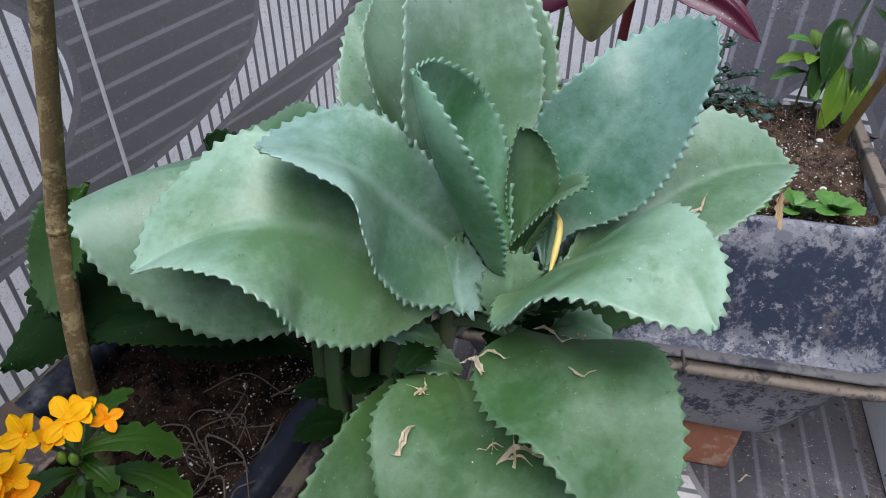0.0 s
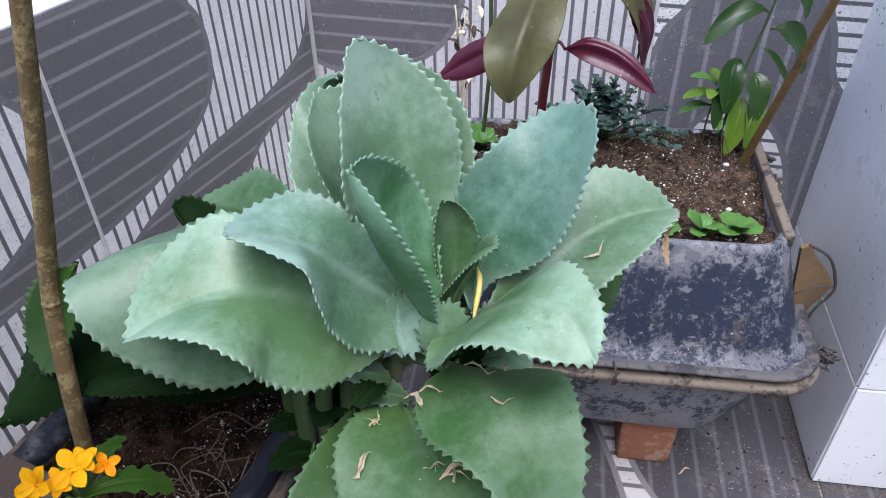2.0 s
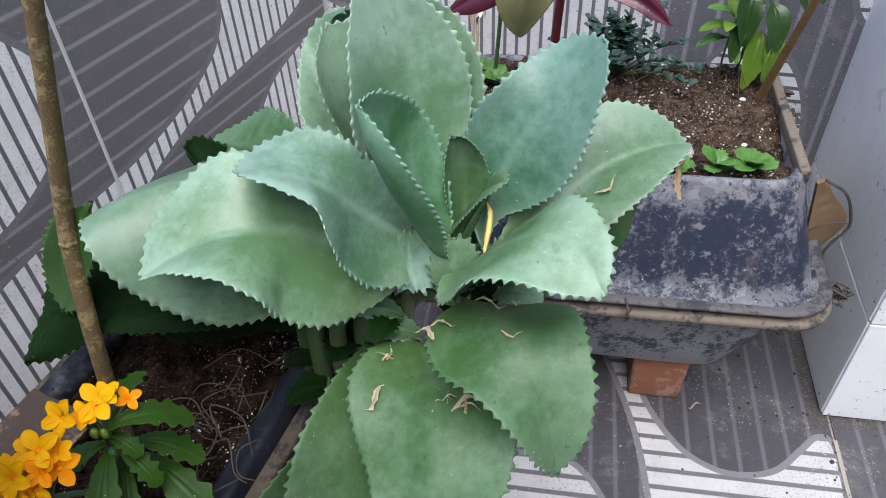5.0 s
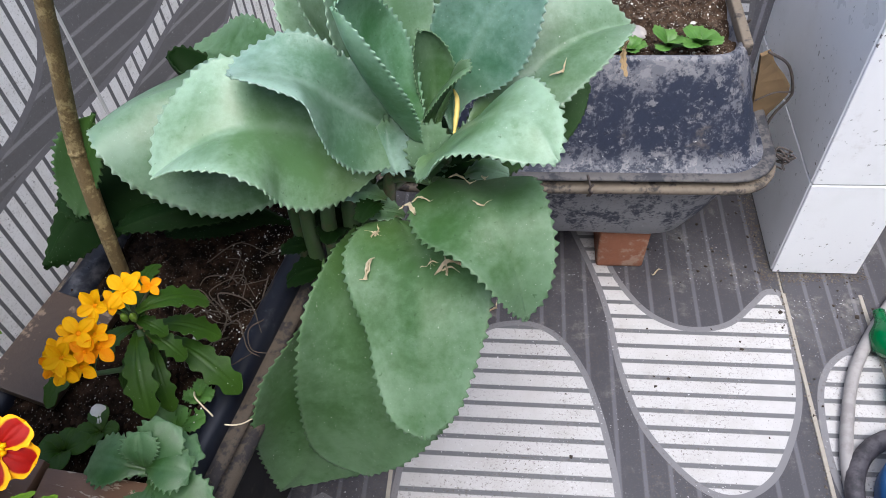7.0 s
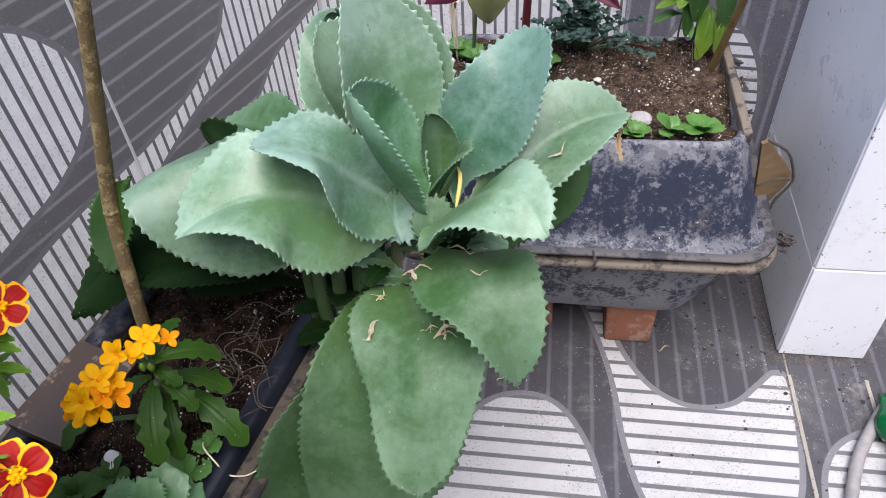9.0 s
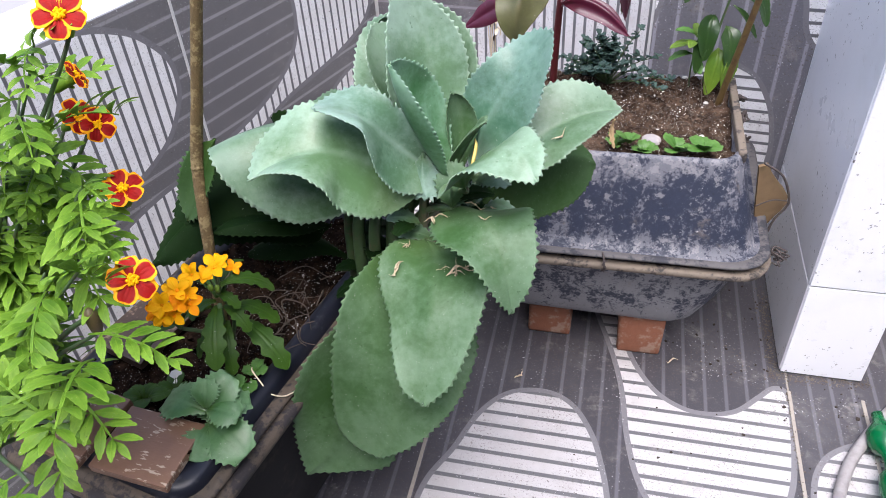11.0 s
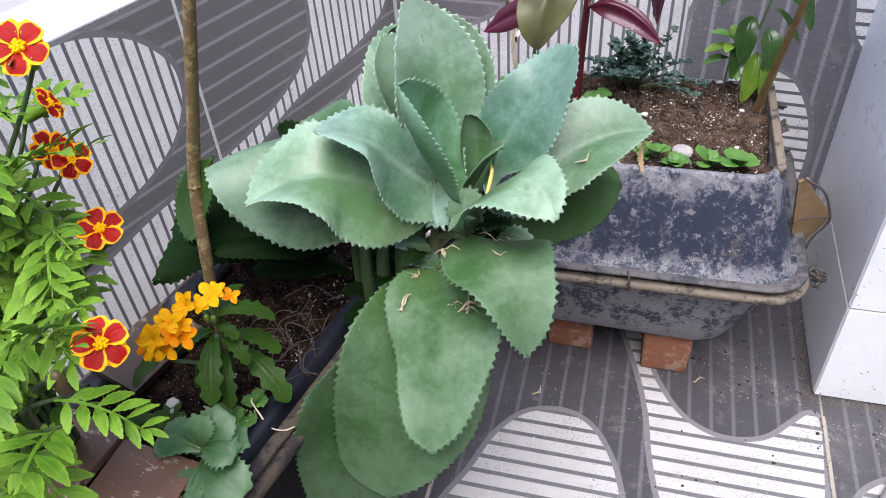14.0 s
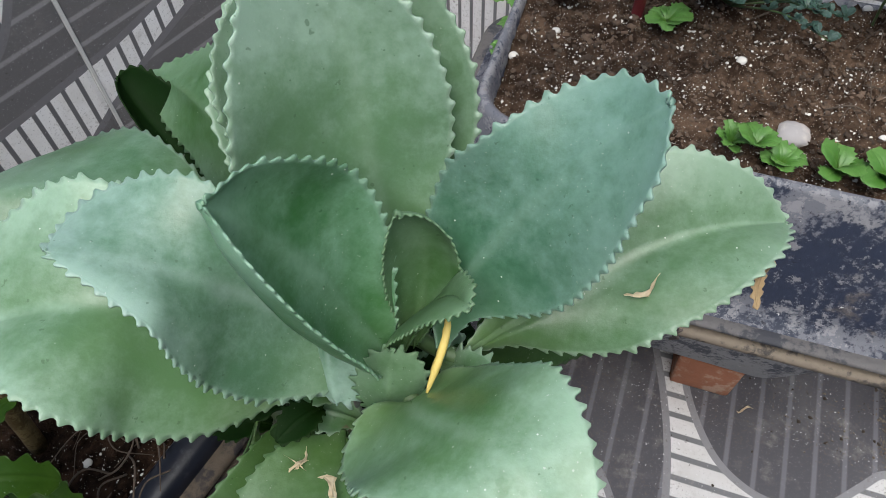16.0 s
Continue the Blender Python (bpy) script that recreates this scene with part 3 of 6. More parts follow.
def leaf_mesh(base, mid=None, tip=None, left=None, right=None, peak=0.55, pl=None, pr=None, foot=0.2, blunt=0.6, nl=None, nr=None, bulge=0.1, bl=None, br=None, teeth=20, tooth=0.0037, thick=0.0032, wave=0.005, seed=0,
              rib=(), near=(), far=()):
    """A leaf whose midrib runs from base over mid to tip; left and right are its margins at its widest (pl, pr: where each half
    is widest; nl, nr: how fast each narrows to the tip). bulge lifts the halves between rib and margin, bl and br each half alone.
    A folded or rolled leaf is given by the runs of its rib and of its near and far margins instead."""
    rng = random.Random(seed)
    base, tip = Vector(base), Vector(tip)
    per = 6
    n = teeth * per
    if rib:
        rib_at = along_curve([base, *rib, tip])
        foot_l, foot_r = (base.lerp(Vector(v[0]), 0.14) for v in (near, far))
        left_at, right_at = along_curve([foot_l, *near, tip]), along_curve([foot_r, *far, tip])
        ribs = [rib_at(i / n) for i in range(n + 1)]
        left, right = left_at(peak), right_at(peak)
    else:
        mid, left, right = Vector(mid), Vector(left), Vector(right)
        k = 1 / (2 * peak * (1 - peak))
        ctrl = (mid - base * (1 - peak) ** 2 - tip * peak ** 2) * k
        ribs = [base * (1 - s) ** 2 + ctrl * 2 * s * (1 - s) + tip * s * s for s in (i / n for i in range(n + 1))]
        vl, vr = left - mid, right - mid
    bl, br = bulge if bl is None else bl, bulge if br is None else br
    phase = rng.uniform(0, 6.28)
    verts, a_cross, a_along = [], [], []
    normal0 = (tip - base).cross(left - right).normalized()
    k = len(ACROSS) - 1
    nw = 2 * k + 1
    sizes = [rng.uniform(0.55, 1.25) for _ in range(2 * teeth + 4)]
    for i in range(n + 1):
        s = i / n
        tangent = (ribs[min(i + 1, n)] - ribs[max(i - 1, 0)]).normalized()
        notch = (0.0, 0.16, 0.58, 1.0, 0.86, 0.22)[i % per]
        notch = notch * min(1, s / 0.12)
        for j in range(-k, k + 1):
            v = ACROSS[abs(j)]
            if rib:
                d = (left_at(s) if j < 0 else right_at(s)) - ribs[i]
                w = 1.0
                if d.length < 0.002:
                    d = (left - ribs[i] if j < 0 else right - ribs[i]).normalized() * 0.002
            else:
                d = vl if j < 0 else vr
                w = max(width_at(s, (pl if j < 0 else pr) or peak, foot, (nl if j < 0 else nr) or blunt), 0.03)
                d = d - tangent * d.dot(tangent) * 0.9
            nn = (d.cross(tangent) if j > 0 else tangent.cross(d)).normalized()
            p = ribs[i] + d * (w * v)
            p += nn * ((bl if j < 0 else br) * w * d.length * (v - v * v) * 4)
            p += nn * (wave * min(1, w * d.length * 14) * v * v * math.sin(s * 10 + phase + (1.9 if j < 0 else 0)))
            p += nn * (0.0022 * noise.noise(p * 22) * v)
            p -= nn * (0.0025 * math.exp(-(v * 9) ** 2) * (1 - s))
            if v == 1:
                lean = max(0, s - 0.82) * 4
                out = (d.normalized() * max(0.15, 1 - lean) + tangent * (0.12 + lean)).normalized()
                p += out * (tooth * notch * sizes[(i // per) * 2 + (j > 0)]) + nn * (0.0012 * notch)
            verts.append(p)
            a_cross.append(v)
            a_along.append(s)
    m = len(verts)
    under = []
    c = round(n * peak) * nw + k
    side = 1 if (verts[c + 1] - verts[c - 1]).cross(verts[c + nw] - verts[c - nw]).dot(normal0) > 0 else -1
    for idx, p in enumerate(verts):
        i, j = divmod(idx, nw)
        a = verts[min(i + 1, n) * nw + j] - verts[max(i - 1, 0) * nw + j]
        b = verts[i * nw + min(j + 1, nw - 1)] - verts[i * nw + max(j - 1, 0)]
        q = b.cross(a)
        q = q.normalized() * side if q.length > 1e-10 else normal0
        under.append(p - q * thick * (1.15 - 0.75 * a_cross[idx]))
    faces = []
    for i in range(n):
        for j in range(nw - 1):
            a, b = i * nw + j, (i + 1) * nw + j
            faces.append((a, a + 1, b + 1, b) if side > 0 else (a, b, b + 1, a + 1))
            faces.append((m + a, m + b, m + b + 1, m + a + 1) if side > 0 else (m + a, m + a + 1, m + b + 1, m + b))
        for j, flip in ((0, side < 0), (nw - 1, side > 0)):
            f = (i * nw + j, (i + 1) * nw + j, m + (i + 1) * nw + j, m + i * nw + j)
            faces.append(f[::-1] if flip else f)
    for i, flip in ((0, side < 0), (n, side > 0)):
        for j in range(nw - 1):
            f = (i * nw + j + 1, i * nw + j, m + i * nw + j, m + i * nw + j + 1)
            faces.append(f[::-1] if flip else f)
    me = bpy.data.meshes.new("leaf")
    me.from_pydata([tuple(v) for v in verts + under], [], faces)
    me.attributes.new("across", "FLOAT", "POINT").data.foreach_set("value", np.array(a_cross * 2, np.float32))
    me.attributes.new("along", "FLOAT", "POINT").data.foreach_set("value", np.array(a_along * 2, np.float32))
    return me


def leaf(parent, material, label="", name="leaf", **shape):
    return part_me(name, leaf_mesh(**shape), material, parent, label)


# ---- the great succulent ----
plant = thing("succulent_plant", "large succulent with broad toothed grey-green leaves growing over the planter's edge", "plant")
tube("stem", [(-0.01, 0.61, 0.47), (0.02, 0.595, 0.58), (0.075, 0.555, 0.68), (0.138, 0.522, 0.768)], [0.018, 0.017, 0.013, 0.008], M_STEM_GREEN, plant, "thick green-brown fleshy stem", 12, 16, 0.06)
for k, (x, y, z, r) in enumerate(((-.030, .545, .735, .0100), (-.002, .532, .745, .0095), (.026, .540, .765, .0110), (-.050, .570, .730, .0090), (.050, .545, .770, .0100), (.075, .530, .770, .0085))):
    tube("stem", [(x, y + .02, .485), (x + .004, y + .008, .58), (x + .010, y, .67), (x + .022, y - .004, z)], [r * 1.1, r * 1.05, r, r * .85], M_STEM_GREEN, plant, "pale green fleshy stem", 10, 12, 0.03, k)
UP = "upright blue-green leaf with a toothed margin"
leaf(plant, M_LEAF_PALE, UP + " and rubbed green marks", base=(.128, .560, .795), tip=(.070, .618, 1.040), rib=[(.124, .575, .850), (.112, .592, .905), (.104, .612, .950), (.088, .622, 1.000)],
     near=[(.098, .548, .837), (.072, .536, .879), (.056, .530, .926), (.056, .546, .975), (.060, .578, 1.012), (.062, .600, 1.034)], far=[(.141, .573, .835), (.152, .588, .874), (.160, .608, .908), (.155, .622, .947), (.136, .632, .984), (.104, .634, 1.016)], bulge=-.05, teeth=27, wave=.004, seed=1)
leaf(plant, M_LEAF, "upright leaf standing close behind another", base=(.136, .575, .790), tip=(.090, .640, 1.010), rib=[(.134, .600, .850), (.124, .620, .905), (.116, .640, .945), (.104, .646, .980)],
     near=[(.112, .575, .835), (.092, .575, .879), (.080, .580, .926), (.078, .600, .970), (.080, .625, .998)], far=[(.153, .590, .833), (.166, .608, .872), (.172, .630, .908), (.166, .644, .945), (.146, .654, .978), (.116, .654, 1.000)], bulge=-.05, teeth=26, wave=.004, seed=41)
leaf(plant, M_LEAF_BLUE_RUBBED, UP + " and rubbed green marks", base=(.168, .515, .805), tip=(.277, .588, .986), rib=[(.178, .548, .848), (.200, .566, .884), (.224, .578, .917), (.252, .588, .953)],
     near=[(.154, .550, .834), (.149, .576, .868), (.160, .590, .907), (.186, .595, .938), (.218, .612, .957), (.252, .612, .977)], far=[(.186, .534, .828), (.212, .536, .840), (.238, .532, .862), (.255, .535, .897), (.267, .546, .932), (.277, .560, .965)], bulge=-.05, teeth=27, wave=.004, seed=2)
leaf(plant, M_LEAF, "upright pale leaf folded along its rib", base=(.105, .562, .790), tip=(.018, .660, .968), rib=[(.082, .590, .830), (.060, .618, .875), (.045, .640, .915), (.032, .655, .948)],
     near=[(.077, .569, .822), (.052, .575, .855), (.034, .583, .893), (.024, .590, .930), (.016, .620, .955)], far=[(.100, .610, .835), (.090, .650, .880), (.078, .672, .925), (.050, .680, .960)], bulge=-.08, teeth=24, wave=.004, seed=3)
leaf(plant, M_LEAF, "pale toothed leaf standing behind the others", base=(.085, .575, .790), tip=(.036, .695, .968), rib=[(.055, .610, .830), (.028, .650, .875), (.012, .682, .915), (.016, .702, .950)],
     near=[(.048, .580, .824), (.015, .597, .859), (-.010, .628, .889), (-.016, .668, .910), (-.012, .706, .928), (.010, .712, .953)], far=[(.075, .630, .825), (.070, .690, .870), (.062, .720, .915), (.052, .720, .950)], bulge=-.06, teeth=24, wave=.006, seed=37)
leaf(plant, M_LEAF_HEART, "cupped young leaf folded into a trough", base=(.140, .505, .80), tip=(.071, .482, .991), rib=[(.126, .510, .832), (.111, .511, .863), (.097, .510, .903), (.081, .499, .950)],
     near=[(.136, .487, .825), (.134, .478, .854), (.130, .470, .884), (.121, .465, .913), (.108, .466, .942), (.091, .470, .969)], far=[(.139, .520, .836), (.138, .534, .868), (.131, .550, .900), (.118, .555, .931), (.101, .540, .960), (.081, .514, .982)], bl=-.34, br=-.14, teeth=27, tooth=.0036, wave=.001, seed=4)
leaf(plant, M_LEAF_OLD, "small young leaf standing in the heart", base=(.150, .522, .80), tip=(.141, .543, .919), rib=[(.153, .541, .835), (.154, .553, .868), (.149, .553, .900)],
     near=[(.140, .522, .835), (.135, .526, .868), (.136, .534, .900)], far=[(.168, .538, .835), (.175, .547, .862), (.170, .551, .885), (.156, .550, .907)], bulge=-.14, teeth=21, tooth=.0026, thick=.003, wave=.001, seed=5)
leaf(plant, M_LEAF_OLD, "small curled leaf in the heart", base=(.142, .510, .802), tip=(.191, .504, .896), rib=[(.150, .522, .825), (.166, .526, .852), (.180, .520, .876)],
     near=[(.137, .504, .832), (.150, .500, .857), (.165, .499, .877), (.180, .499, .890)], far=[(.158, .530, .835), (.172, .537, .860), (.179, .535, .880), (.189, .520, .894)], bulge=-.10, teeth=21, tooth=.0026, thick=.003, wave=.001, seed=6)
ARCH = "broad arching grey-green leaf with a toothed margin"
leaf(plant, M_LEAF_FROST, ARCH + ", folded along its pale ridge", base=(.128, .505, .80), tip=(-.036, .479, .930), rib=[(.098, .514, .822), (.074, .512, .845), (.052, .503, .872), (.034, .492, .900), (.004, .485, .922)],
     near=[(.096, .480, .795), (.066, .464, .808), (.047, .453, .840), (.039, .447, .880), (.032, .452, .914), (.000, .464, .925)], far=[(.110, .512, .845), (.086, .522, .882), (.056, .535, .914), (.018, .541, .930), (-.022, .532, .924), (-.042, .508, .920)], bl=.05, br=.05, teeth=29, wave=.002, seed=7)
leaf(plant, M_LEAF_SOFT, ARCH + ", its near side rolled down", base=(.098, .495, .785), tip=(-.140, .453, .833), rib=[(.060, .505, .806), (.024, .508, .828), (-.010, .500, .846), (-.045, .487, .858), (-.092, .472, .853)],
     near=[(.056, .476, .764), (.024, .446, .775), (-.010, .428, .803), (-.024, .415, .845), (-.056, .419, .868), (-.099, .436, .857)], far=[(.058, .522, .826), (.018, .540, .862), (-.025, .550, .890), (-.068, .548, .900), (-.109, .530, .880), (-.134, .492, .860)], bl=.06, br=.05, teeth=31, wave=.002, seed=8)
leaf(plant, M_LEAF, "broad arching leaf, shaded below", base=(.060, .540, .765), tip=(-.222, .530, .836), rib=[(.000, .556, .806), (-.050, .572, .834), (-.105, .575, .846), (-.160, .562, .848)],
     near=[(.010, .517, .750), (-.042, .497, .736), (-.097, .483, .735), (-.147, .482, .760), (-.184, .484, .800), (-.206, .500, .832)], far=[(.011, .583, .800), (-.041, .626, .824), (-.102, .656, .820), (-.165, .662, .793), (-.212, .628, .786), (-.228, .575, .808)], bl=.08, br=.08, teeth=31, wave=.003, seed=9)
leaf(plant, M_LEAF, "spreading pale leaf with dust on its face", base=(.180, .520, .80), tip=(.388, .645, .834), rib=[(.225, .557, .809), (.265, .587, .823), (.305, .612, .834), (.347, .631, .838)],
     near=[(.201, .554, .822), (.223, .588, .842), (.246, .622, .860), (.275, .650, .874), (.314, .661, .875), (.358, .660, .858)], far=[(.215, .538, .793), (.255, .542, .790), (.292, .545, .804), (.322, .556, .829), (.353, .580, .847), (.378, .612, .848)], bulge=.04, teeth=28, seed=10)
leaf(plant, M_LEAF_SOFT, "spreading pale leaf with a rolled-down margin", base=(.160, .482, .800), tip=(.257, .373, .888), rib=[(.163, .464, .836), (.179, .447, .867), (.212, .426, .902), (.238, .406, .906)],
     near=[(.134, .467, .817), (.127, .433, .825), (.140, .411, .849), (.157, .398, .880), (.187, .384, .895), (.221, .372, .894)], far=[(.176, .498, .822), (.198, .494, .845), (.217, .484, .877), (.238, .472, .908), (.256, .442, .914), (.266, .406, .905)], bl=.03, br=.04, teeth=28, wave=.002, seed=11)
leaf(plant, M_LEAF_SHADE, "older leaf, its green darkened for the shade of the others", base=(.175, .560, .715), tip=(.363, .706, .695), rib=[(.235, .618, .735), (.290, .660, .732), (.332, .690, .718)],
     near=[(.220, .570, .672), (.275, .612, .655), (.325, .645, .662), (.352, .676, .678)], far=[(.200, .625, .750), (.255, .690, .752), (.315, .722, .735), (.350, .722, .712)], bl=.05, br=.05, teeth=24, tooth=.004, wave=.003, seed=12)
HANG = "large leaf hanging over the planter's side"
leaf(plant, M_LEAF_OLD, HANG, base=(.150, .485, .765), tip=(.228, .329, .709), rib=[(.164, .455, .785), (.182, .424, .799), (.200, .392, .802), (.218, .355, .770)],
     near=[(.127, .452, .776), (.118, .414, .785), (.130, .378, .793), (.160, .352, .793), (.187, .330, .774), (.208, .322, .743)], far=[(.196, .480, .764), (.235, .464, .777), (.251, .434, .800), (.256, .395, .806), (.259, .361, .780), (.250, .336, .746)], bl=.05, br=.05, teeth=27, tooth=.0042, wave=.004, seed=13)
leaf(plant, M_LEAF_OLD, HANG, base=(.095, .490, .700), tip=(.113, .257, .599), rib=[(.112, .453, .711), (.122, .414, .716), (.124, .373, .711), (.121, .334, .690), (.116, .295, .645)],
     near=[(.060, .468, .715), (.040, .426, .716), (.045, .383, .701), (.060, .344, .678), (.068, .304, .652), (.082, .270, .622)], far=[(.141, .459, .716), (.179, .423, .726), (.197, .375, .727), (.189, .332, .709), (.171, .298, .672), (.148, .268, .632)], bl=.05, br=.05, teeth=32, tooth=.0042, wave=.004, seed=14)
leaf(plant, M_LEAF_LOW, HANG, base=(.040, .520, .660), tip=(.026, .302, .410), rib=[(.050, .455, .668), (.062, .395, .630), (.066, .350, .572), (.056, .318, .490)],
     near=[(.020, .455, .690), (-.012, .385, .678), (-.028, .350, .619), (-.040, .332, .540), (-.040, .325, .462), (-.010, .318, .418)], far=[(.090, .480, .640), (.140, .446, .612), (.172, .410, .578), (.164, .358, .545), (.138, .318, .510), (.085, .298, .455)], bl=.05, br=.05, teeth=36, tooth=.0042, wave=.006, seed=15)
leaf(plant, M_LEAF_LOW, "darker leaf hanging low behind the others", base=(-.010, .520, .600), tip=(-.115, .330, .314), rib=[(-.020, .452, .560), (-.040, .400, .490), (-.060, .368, .410), (-.080, .346, .350)],
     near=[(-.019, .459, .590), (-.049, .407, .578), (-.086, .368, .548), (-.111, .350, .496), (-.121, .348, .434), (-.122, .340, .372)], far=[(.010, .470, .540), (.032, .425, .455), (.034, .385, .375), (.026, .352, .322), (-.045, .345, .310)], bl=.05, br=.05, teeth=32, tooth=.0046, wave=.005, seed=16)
leaf(plant, M_LEAF_OLD, "pale leaf beside the wall", base=(.04, .62, .76), tip=(-.198, .815, .722), rib=[(-.03, .68, .770), (-.09, .735, .765), (-.150, .785, .745)],
     near=[(.00, .620, .745), (-.06, .665, .730), (-.125, .725, .718), (-.175, .780, .710)], far=[(-.005, .69, .780), (-.05, .75, .790), (-.098, .800, .788), (-.155, .825, .748)], bl=-.05, br=-.05, teeth=24, wave=.006, seed=17)
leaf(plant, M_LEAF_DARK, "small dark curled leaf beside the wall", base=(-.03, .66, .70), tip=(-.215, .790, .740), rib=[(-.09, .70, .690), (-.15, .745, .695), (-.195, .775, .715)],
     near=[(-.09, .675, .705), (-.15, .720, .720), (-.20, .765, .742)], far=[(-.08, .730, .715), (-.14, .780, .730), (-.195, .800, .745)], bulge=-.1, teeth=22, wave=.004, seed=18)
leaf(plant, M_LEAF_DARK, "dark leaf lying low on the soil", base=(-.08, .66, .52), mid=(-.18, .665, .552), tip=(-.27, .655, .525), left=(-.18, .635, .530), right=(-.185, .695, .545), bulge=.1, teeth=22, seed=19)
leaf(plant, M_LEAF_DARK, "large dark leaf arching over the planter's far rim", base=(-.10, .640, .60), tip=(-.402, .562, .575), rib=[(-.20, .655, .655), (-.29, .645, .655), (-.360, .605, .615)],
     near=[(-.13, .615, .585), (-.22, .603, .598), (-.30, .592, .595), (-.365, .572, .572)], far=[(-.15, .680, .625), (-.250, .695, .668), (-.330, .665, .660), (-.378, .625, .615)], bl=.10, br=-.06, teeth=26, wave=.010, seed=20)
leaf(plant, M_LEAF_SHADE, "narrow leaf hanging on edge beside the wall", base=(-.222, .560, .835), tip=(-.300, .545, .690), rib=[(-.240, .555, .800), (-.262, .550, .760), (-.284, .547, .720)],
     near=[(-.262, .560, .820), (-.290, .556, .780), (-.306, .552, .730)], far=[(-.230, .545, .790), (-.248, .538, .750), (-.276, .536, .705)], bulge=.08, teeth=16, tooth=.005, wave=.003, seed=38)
leaf(plant, M_LEAF_DARK, "leaf darkened for shade, arching low beside the wall", base=(-.06, .640, .66), tip=(-.330, .560, .690), rib=[(-.13, .635, .700), (-.20, .625, .730), (-.275, .600, .725)],
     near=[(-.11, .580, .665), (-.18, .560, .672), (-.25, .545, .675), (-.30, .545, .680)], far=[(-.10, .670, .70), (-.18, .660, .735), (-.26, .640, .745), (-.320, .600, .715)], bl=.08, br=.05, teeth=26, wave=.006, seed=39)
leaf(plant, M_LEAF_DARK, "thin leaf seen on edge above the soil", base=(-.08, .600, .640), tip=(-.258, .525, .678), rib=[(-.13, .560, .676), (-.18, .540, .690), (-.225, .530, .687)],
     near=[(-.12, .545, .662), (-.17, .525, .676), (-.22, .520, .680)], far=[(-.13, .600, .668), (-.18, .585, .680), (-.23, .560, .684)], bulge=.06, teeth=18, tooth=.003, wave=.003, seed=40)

SIDE = "small pale toothed leaf below the heart"
leaf(plant, M_LEAF_FROST, "small pale fin-like leaf with a toothed foot", base=(.101, .512, .842), tip=(.106, .480, .784), rib=[(.100, .502, .826), (.100, .494, .808), (.103, .486, .795)],
     near=[(.090, .508, .826), (.083, .499, .806), (.088, .488, .788)], far=[(.112, .504, .830), (.123, .496, .812), (.121, .486, .790)], bulge=.04, teeth=9, tooth=.0068, wave=.001, seed=31)
leaf(plant, M_LEAF_OLD, SIDE, base=(.140, .484, .765), tip=(.142, .502, .834), rib=[(.140, .478, .785), (.141, .484, .808), (.142, .494, .824)],
     near=[(.126, .480, .785), (.119, .486, .808), (.126, .496, .826)], far=[(.154, .484, .785), (.164, .493, .808), (.158, .501, .826)], bulge=.04, teeth=10, tooth=.0044, wave=.001, seed=32)
leaf(plant, M_LEAF, SIDE, base=(.168, .520, .79), mid=(.196, .500, .815), tip=(.222, .482, .808), left=(.190, .522, .812), right=(.190, .478, .810), bulge=.05, teeth=11, tooth=.005, seed=33)

# ---- the tub behind: two plastic tubs rim to rim, filled with soil ----
def round_rect(hx, hy, r, n=5):
    pts = []
    for cx, cy, a0 in ((hx - r, hy - r, 0), (-hx + r, hy - r, 90), (-hx + r, -hy + r, 180), (hx - r, -hy + r, 270)):
        for k in range(n + 1):
            a = radians(a0 + 90 * k / n)
            pts.append((cx + r * math.cos(a), cy + r * math.sin(a)))
    return pts


def lofted(name, levels, material, parent, label="", n=6, close_first=False, close_last=False, dent=0.0):
    """A shell through rounded rectangles (half length, half width, corner, height)."""
    bm = bmesh.new()
    rings = []
    for hx, hy, r, z in levels:
        ring = []
        for x, y in round_rect(hx, hy, r, n):
            d = dent * noise.noise(Vector((x * 4, y * 4, z * 5)))
            ring.append(bm.verts.new((x + d, y + d, z + 0.3 * d)))
        rings.append(ring)
    for a, b in zip(rings, rings[1:]):
        for k in range(len(a)):
            bm.faces.new((a[k], a[(k + 1) % len(a)], b[(k + 1) % len(a)], b[k]))
    if close_first:
        bm.faces.new(rings[0][::-1])
    if close_last:
        bm.faces.new(rings[-1])
    bmesh.ops.recalc_face_normals(bm, faces=bm.faces[:])
    return part(name, bm, material, parent, label)


